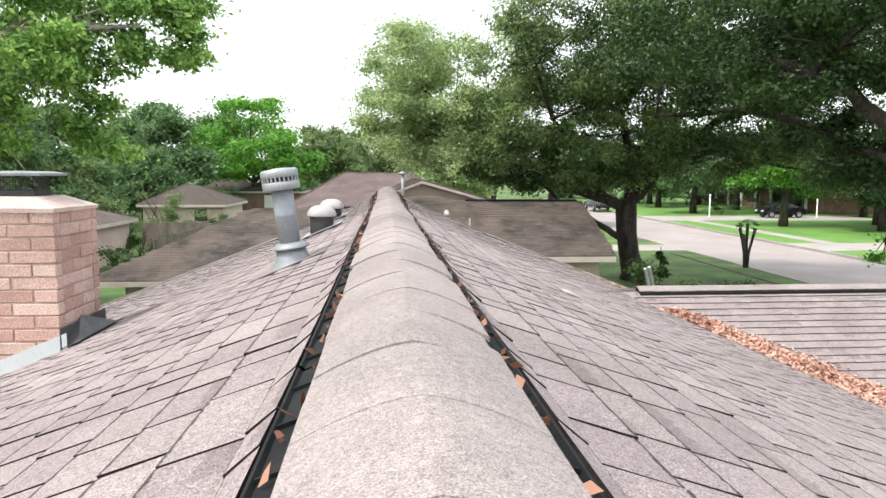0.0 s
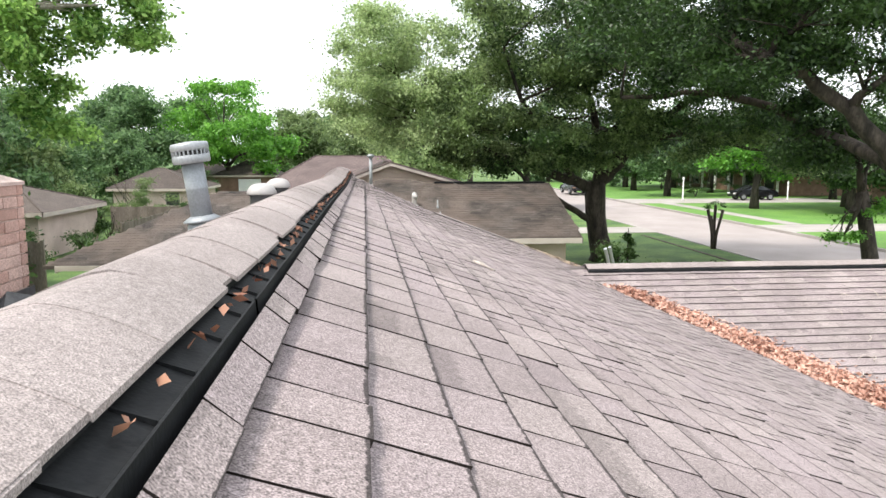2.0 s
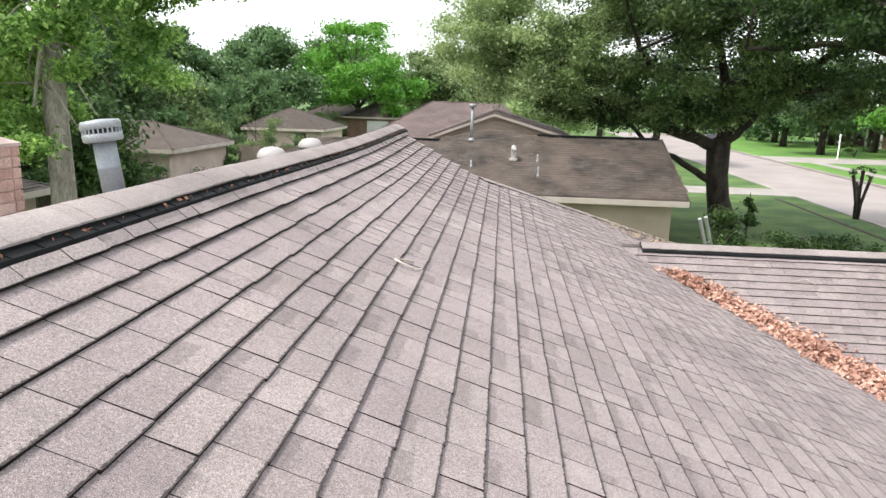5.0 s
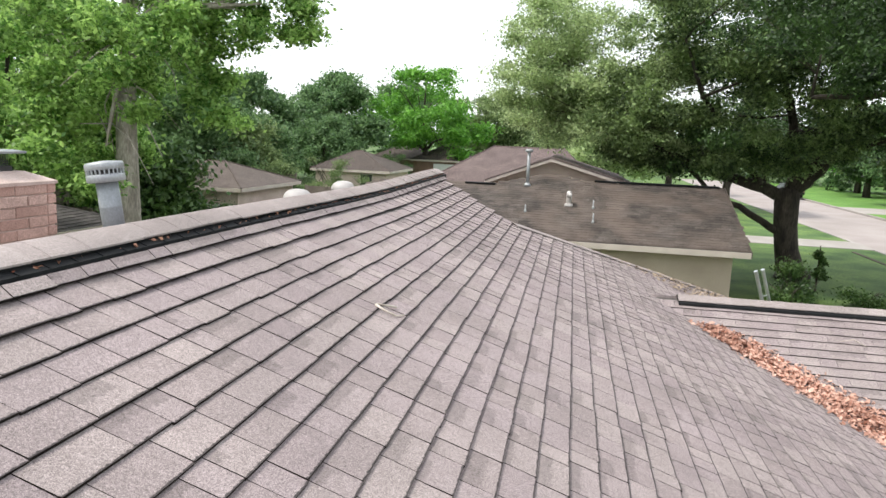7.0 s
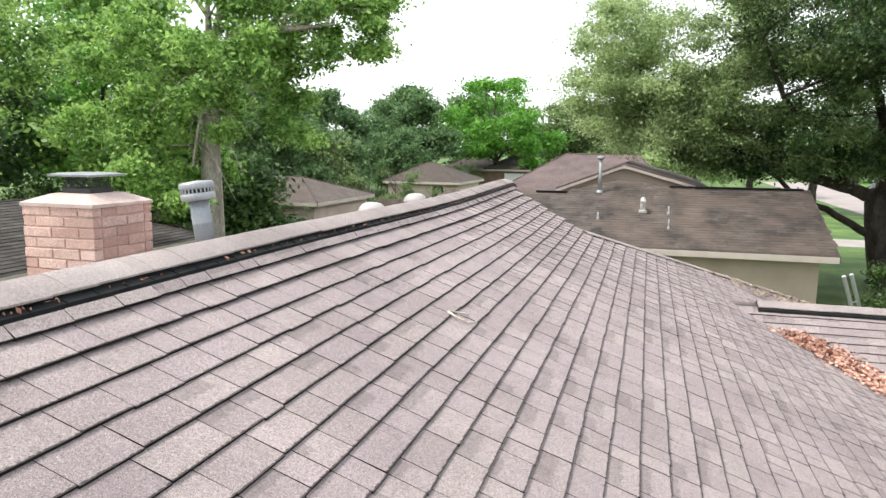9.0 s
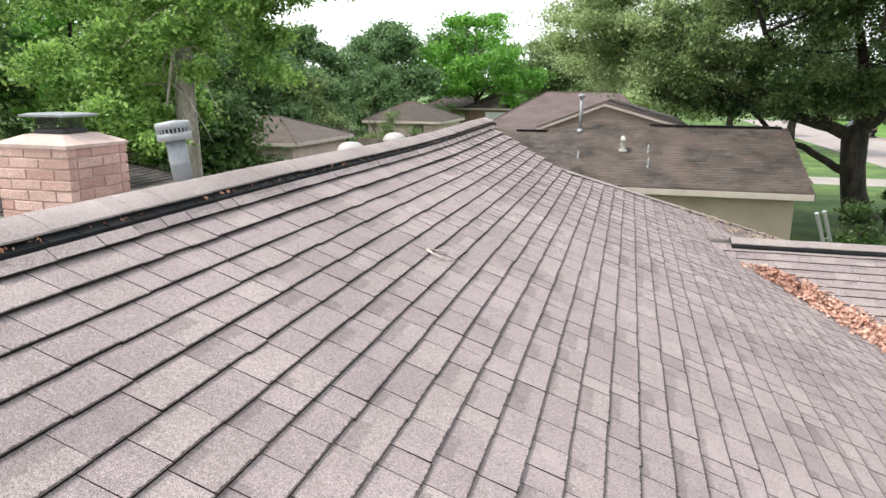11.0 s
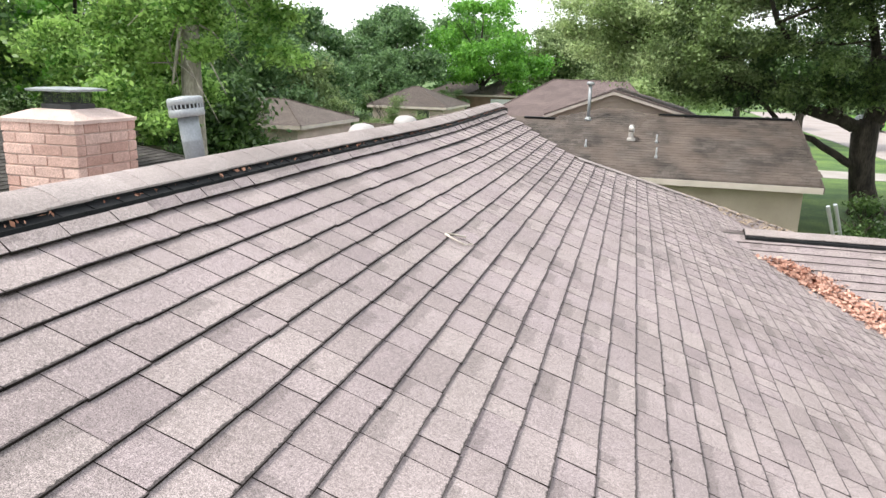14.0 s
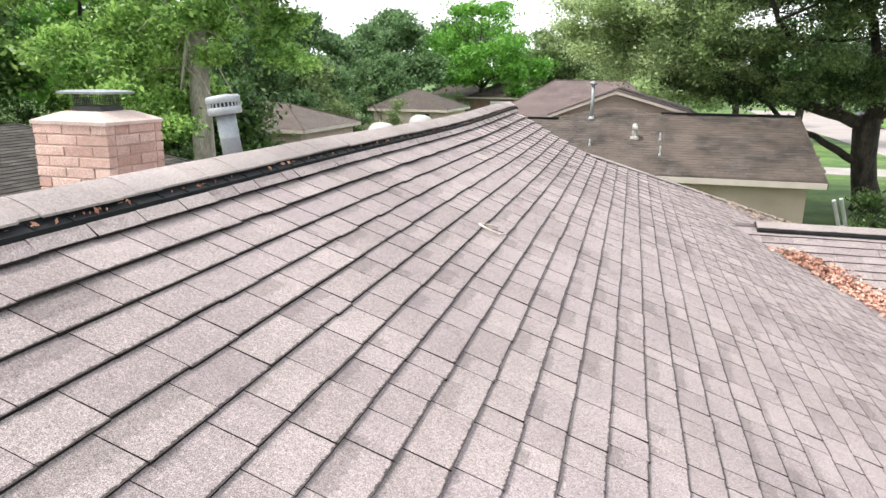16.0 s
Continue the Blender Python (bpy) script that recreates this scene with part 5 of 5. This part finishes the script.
for k, (x, y, hgt, wid, m) in enumerate(((-16.5, 21.5, 11, 3.6, M_GUM), (-22.5, 20.5, 12, 4.2, M_FAR), (-21, 27, 12, 4.2, M_BRIGHT), (-24.0, 13.5, 12, 4.4, M_FAR), (-19.5, 37.5, 9, 3.6, M_FAR), (-25, 42, 11, 5, M_FAR), (-19.5, 9.5, 11, 3.6, M_SAGE), (-26, 31, 13, 5, M_BRIGHT), (-20.5, 16.5, 7.5, 2.8, M_BUSH), (-15.5, 6.5, 10, 3.2, M_GUM), (-19.5, 45, 5.2, 2.6, M_SAGE), (-22, 52, 5.6, 3.0, M_FAR), (-20, 60, 6.4, 3.4, M_FAR), (-27, 50, 7.5, 3.6, M_FAR), (-12.5, 23.5, 3.6, 1.5, M_BUSH), (-17, 26.5, 6.5, 2.4, M_GUM))):
    tree("garden_tree", "leafy garden tree behind the back fences", [(x, y, 0), (x, y, 1.5), (x + 0.2, y, 3.0)], [0.32, 0.22, 0.18],
         [(m, 0.24, 32, 0.5, [(x, y, hgt * 0.55, wid * 0.8, wid * 0.8, hgt * 0.32, 260), (x - wid * 0.5, y + 0.6, hgt * 0.42, wid * 0.55, wid * 0.5, hgt * 0.26, 130), (x + wid * 0.5, y - 0.5, hgt * 0.40, wid * 0.5, wid * 0.5, hgt * 0.26, 130), (x, y, hgt * 0.85, wid * 0.55, wid * 0.55, hgt * 0.2, 120)])], M_BARK, 70 + k, 4, group="trees behind the gardens")


def shrub(label, x, y, r, h, m, seed, n=60, size=0.1):
    gen = np.random.default_rng(seed)
    t = thing("shrub", label, "shrub")
    t.location = (x, y, 0)
    bm = bmesh.new()
    rr = random.Random(seed)
    for _ in range(7):
        tube(bm, [(0, 0, 0), (rr.uniform(-0.3, 0.3) * r, rr.uniform(-0.3, 0.3) * r, h * 0.4), (rr.uniform(-0.7, 0.7) * r, rr.uniform(-0.7, 0.7) * r, h * 0.85)], [0.03, 0.02, 0.008], 5)
    part("branchwork", bm, M_BARK, t)
    pts = blob_leaves(gen, [(0, 0, h * 0.55, r, r, h * 0.45, n)], 30, 0.2, 0.35)
    ob = new("foliage", leaf_mesh("foliage", pts, size * (0.6 + 0.8 * gen.random(len(pts))), gen, m))
    ob.parent = t


for k, (x, y, r, q, m, n) in enumerate(((-13.8, 29.4, 0.9, 1.5, M_BUSH, 70), (-16.2, 29.3, 1.3, 1.9, M_BUSH, 110), (-12.2, 32.5, 0.7, 1.2, M_BUSH, 40), (-11.2, 35, 0.9, 1.6, M_BUSH, 60), (-17.8, 43, 1.5, 2.4, M_SAGE, 110), (9.3, 24.2, 0.8, 1.3, M_BUSH, 70), (8.7, 22.6, 0.7, 1.0, M_BUSH, 60), (-13.9, 50.2, 0.6, 0.9, M_BUSH, 30), (-23, 34, 2.0, 3.0, M_BUSH, 140), (-17.5, 24.5, 1.4, 2.2, M_BUSH, 90), (-12.6, 20.3, 1.2, 2.3, M_BUSH, 90), (-15.6, 12.2, 1.0, 1.0, M_BUSH, 10), (-11.8, 46, 1.3, 2.2, M_SAGE, 80), (-10, 44, 1.5, 1.7, M_BUSH, 90), (-18.5, 47.5, 1.6, 2.2, M_BUSH, 90), (-7.2, 50, 1.2, 1.6, M_BUSH, 70), (-6, 64, 1.5, 2.6, M_BUSH, 90), (-13.4, 62, 1.7, 4.2, M_BUSH, 150), (-20, 13, 2.4, 4.2, M_BUSH, 200), (-21, 18, 2.4, 4.6, M_SAGE, 200), (-19.5, 21.5, 2.2, 4.2, M_BUSH, 180), (-22, 9, 2.5, 4.4, M_BUSH, 200), (-16, 20.2, 1.6, 3.0, M_BUSH, 120), (-25, 24, 3.0, 5.0, M_SAGE, 220), (-11.0, 30.2, 0.9, 1.3, M_BUSH, 70), (-12.8, 37.5, 1.2, 1.8, M_BUSH, 80), (-11.4, 50.2, 1.0, 1.3, M_BUSH, 70), (-9.2, 52.5, 1.2, 1.5, M_BUSH, 80), (-17.5, 49.5, 1.2, 1.6, M_BUSH, 70), (-10.2, 33, 1.1, 1.4, M_BUSH, 70), (-9.5, 38, 1.3, 1.6, M_SAGE, 80), (9.9, 25.0, 0.9, 0.7, M_BUSH, 80), (11.6, 24.2, 1.0, 0.5, M_BUSH, 90), (13.2, 24.0, 1.0, 0.45, M_BUSH, 90), (44, 37.5, 1.6, 1.5, M_BUSH, 60), (43.5, 46, 1.8, 1.7, M_BUSH, 60), (44, 50, 1.7, 1.4, M_BUSH, 60), (43.5, 56, 2.0, 2.0, M_BUSH, 70), (43, 71.5, 2.0, 1.8, M_BUSH, 70), (43.5, 76, 1.8, 1.4, M_BUSH, 60), (43, 81, 2.0, 1.9, M_BUSH, 70), (43, 87, 2.2, 1.6, M_BUSH, 70), (43, 94, 2.2, 2.0, M_BUSH, 70), (35.5, 70.5, 1.6, 1.6, M_BUSH, 60), (38.5, 86, 2.4, 2.6, M_BUSH, 80), (33, 99, 2.4, 2.6, M_BUSH, 80), (-14.9, 28.6, 1.0, 1.5, M_BUSH, 110), (-12.6, 28.4, 1.1, 1.1, M_BUSH, 110), (-16.4, 28.0, 0.9, 1.4, M_BUSH, 100), (-14.2, 45, 1.7, 3.6, M_SAGE, 150), (-17.2, 44, 1.5, 3.0, M_SAGE, 120))):
    shrub("dense green shrub beside a house wall", x, y, r, q, m, 100 + k, n)
crape = thing("crape_myrtle", "hard-pruned bare small tree on the verge", "small tree")
crape.location = (17.2, 31.7, 0)
bm = bmesh.new()
for dx, dy, hh in ((-0.25, 0, 1.9), (0.05, 0.1, 2.1), (0.22, -0.1, 1.9), (-0.08, 0.12, 1.6)):
    tube(bm, [(dx * 0.2, dy * 0.2, 0), (dx * 0.4, dy * 0.4, 0.7), (dx * 0.9, dy, 1.3), (dx * 1.5, dy * 1.3, hh)], [0.085, 0.07, 0.065, 0.075], 8)
part("trunk", bm, M_BARK, crape, "", True)
gen = np.random.default_rng(5)
pts = blob_leaves(gen, [(-0.35, 0, 2.0, 0.2, 0.2, 0.2, 5), (0.3, 0, 2.0, 0.2, 0.2, 0.2, 5), (0.05, 0.1, 2.15, 0.2, 0.2, 0.15, 4)], 22, 0.1)
ob = new("leaves", leaf_mesh("leaves", pts, np.full(len(pts), 0.09), gen, M_BUSH))
ob.parent = crape
spike = thing("young_tree", "slim dark young conifer beside the oak trunk", "small tree")
spike.location = (10.6, 25.9, 0)
part("stem", tube(bmesh.new(), [(0, 0, 0), (0, 0, 1.7)], [0.04, 0.01], 6), M_BARK, spike)
pts = blob_leaves(gen, [(0, 0, 0.45, 0.26, 0.26, 0.5, 70), (0, 0, 0.85, 0.2, 0.2, 0.5, 60), (0, 0, 1.25, 0.12, 0.12, 0.45, 40)], 26, 0.06, 0.1)
ob = new("foliage", leaf_mesh("foliage", pts, np.full(len(pts), 0.1), gen, M_BUSH))
ob.parent = spike

# far woods all round the streets
gen = np.random.default_rng(9)
blobs, blobs2 = [], []
for k in range(70):
    a = radians(-78 + 156 * k / 69 + gen.uniform(-1, 1))
    dist = gen.uniform(95, 135)
    x, y = dist * math.sin(a), dist * math.cos(a)
    if 14 < x < 29 and y > 0:
        continue
    hgt = gen.uniform(9.5, 13.5)
    (blobs if k % 3 else blobs2).append((x, y, hgt * 0.5, 5.5, 5.5, hgt * 0.5, 130))
for bl, m, nm in ((blobs, M_FAR, "dense dark green woods along the skyline"), (blobs2, M_SAGE, "pale green woods along the skyline")):
    pts = blob_leaves(gen, bl, 22, 0.9, 0.3)
    ob = new("far_woods", leaf_mesh("far_woods", pts, 0.6 * (0.6 + 0.8 * gen.random(len(pts))), gen, m))
    tagged(ob, nm, "woods", kind="stuff")
for k, (x, y, hgt, wid, m) in enumerate(((33, 72, 9, 4.5, M_FAR), (41, 78, 10, 5, M_OAK), (42, 56, 9, 5, M_OAK), (36, 92, 10, 5, M_BRIGHT), (48, 66, 10, 5, M_OAK), (33, 55, 9.6, 3.8, M_BRIGHT), (14, 58, 9.5, 5, M_OAK), (12, 76, 10, 5, M_FAR), (5, 52, 8.5, 4, M_OAKL), (30, 110, 9, 6, M_FAR), (38, 50, 6.6, 4, M_OAK), (43, 72, 7, 4.5, M_OAK), (42, 90, 7.5, 5, M_OAK), (37, 104, 8, 5, M_OAK), (46, 44, 7, 4.5, M_OAK), (34, 84, 7, 4, M_OAK))):
    tree("street_tree", "leafy shade tree in a front garden", [(x, y, 0), (x, y, 1.6), (x + 0.2, y, 3.2)], [0.42, 0.3, 0.25],
         [(m, 0.3, 30, 0.6, [(x, y, hgt * 0.64, wid * 0.85, wid * 0.85, hgt * 0.3, 250), (x - wid * 0.5, y, hgt * 0.46, wid * 0.55, wid * 0.5, hgt * 0.2, 130), (x + wid * 0.5, y, hgt * 0.46, wid * 0.5, wid * 0.5, hgt * 0.2, 130)])], M_BARK, 130 + k, 5, group="trees along the street")

# ---------------------------------------------------------------- litter on the roof
gen = np.random.default_rng(3)
n = 8600
y = WY - 0.55 - gen.random(n) ** 0.8 * (WDOWN - 0.7)
xv = np.array([wing_start(q) for q in y])
w = 0.11 + 0.18 * np.minimum(1, (WY - y) / 2.5)
off = gen.normal(size=n) * w * 0.8 + w * 0.5
x = xv + off
base = np.maximum(ZR - PITCH * (x - RX), WZ - PITCH * (WY - y)) + 0.015
pile = 0.07 * np.exp(-((off - w * 0.4) / (w * 0.9)) ** 2)
pts = np.stack([x, y, base + pile * gen.random(n)], axis=1)
ob = new("leaf_litter", leaf_mesh("leaf_litter", pts, 0.06 * (0.5 + 0.9 * gen.random(n)), gen, M_LITTER, 0.8))
tagged(ob, "drift of dry tan oak leaves filling the roof valley", "fallen leaves", kind="stuff")
n = 7000
x = 2.6 + 4.3 * gen.random(n) ** 0.55
y = 11.2 + 4.2 * gen.random(n)
keep = (x < EAVE) & (y < FRONT - 0.1) & (x - HIP_X > (y - HIP_Y) * (EAVE - HIP_X) / (FRONT - HIP_Y)) & (ZR - PITCH * (x - RX) > WZ - PITCH * np.abs(y - WY) + 0.02)
x, y = x[keep], y[keep]
ob = new("leaf_litter", leaf_mesh("leaf_litter", np.stack([x, y, ZR - PITCH * (x - RX) + 0.026], axis=1), 0.05 * (0.5 + 0.9 * gen.random(len(x))), gen, M_TANLEAF, 1.2))
tagged(ob, "thin scatter of tan leaves on the far roof corner", "fallen leaves", kind="stuff")
n = 420
y = gen.uniform(-2.5, RIDGE_END, n)
sx = np.where(gen.random(n) < 0.5, -1.0, 1.0)
u = gen.random(n)
x = RX + sx * (0.138 + 0.026 * u)
z = ZR + np.array([swell(RX, q) for q in y]) - 0.016 + gen.random(n) * 0.012
ob = new("vent_leaves", leaf_mesh("vent_leaves", np.stack([x, y, z], axis=1), 0.026 * (0.4 + 0.9 * gen.random(n)), gen, M_RUST, 0.35))
tagged(ob, "rust-red dead leaves caught in the ridge vent", "fallen leaves", kind="stuff")


def twig(label, pts, r, group=""):
    bm = bmesh.new()
    for a in pts:
        tube(bm, [(x, y, z) for x, y, z in a], [r * (1 - 0.5 * i / max(1, len(a) - 1)) for i in range(len(a))], 6)
    return tagged(part("twig", bm, M_TWIG, None, "", True), label, "twig", group)


def on_roof(x, y, h=0.01):
    return (x, y, roof_z(x, y) + h)


def on_wing(x, y, h=0.01):
    return (x, y, wing_z(x, y) + h)


twig("forked pale dead twig lying on the shingles", [[on_roof(1.18, 4.46, 0.015), on_roof(1.14, 4.40, 0.02), on_roof(1.09, 4.34, 0.02), on_roof(1.10, 4.31, 0.015)], [on_roof(1.09, 4.32, 0.02), on_roof(1.15, 4.30, 0.02), on_roof(1.21, 4.33, 0.012), on_roof(1.24, 4.41, 0.012)]], 0.0075)
rt = random.Random(4)
for k in range(12):
    x, y = rt.uniform(4.9, 7.8), rt.uniform(6.9, 9.1)
    if wing_start(y) + 0.2 > x:
        continue
    a = rt.uniform(0, 3.1)
    q = rt.uniform(0.1, 0.3)
    twig("small bleached dead twig on the wing shingles", [[on_wing(x, y), on_wing(x + q * 0.5 * math.cos(a), y + q * 0.5 * math.sin(a), 0.03), on_wing(x + q * math.cos(a + 0.4), y + q * math.sin(a + 0.4))]], 0.006, "twigs on the wing")

# ---------------------------------------------------------------- the lie of the land
RISE = 0.0065   # the land rises gently away from the house and levels out under the far woods


def land(y):
    return RISE * min(max(-60.0, y), 110.0)


AS_BUILT = {"house", neighbour.name, "gooseneck_vent", "chimney", "flue_vent", "ridge_vent", "ridge_vent.001", "dome_vent", "dome_vent.001", "leaf_litter", "leaf_litter.001", "vent_leaves", "sun", cam.name}
for ob in [o for o in scene.objects if o.parent is None]:
    if ob.name in AS_BUILT or ob.name.startswith(("twig", "vent_pipe")):
        continue
    if ob.type == "MESH" and ob.get("kind") == "structure":
        for v in ob.data.vertices:
            v.co.z += land(v.co.y)
        continue
    if ob.type == "MESH":
        ys = [v.co.y for v in ob.data.vertices]
        mid = sum(ys) / len(ys)
    elif ob.location.length > 0.1:
        mid = ob.location.y
    else:
        ys = [v.co.y + c.location.y for c in ob.children if c.type == "MESH" for v in c.data.vertices]
        mid = (min(ys) + max(ys)) / 2
    ob.location.z += land(mid)
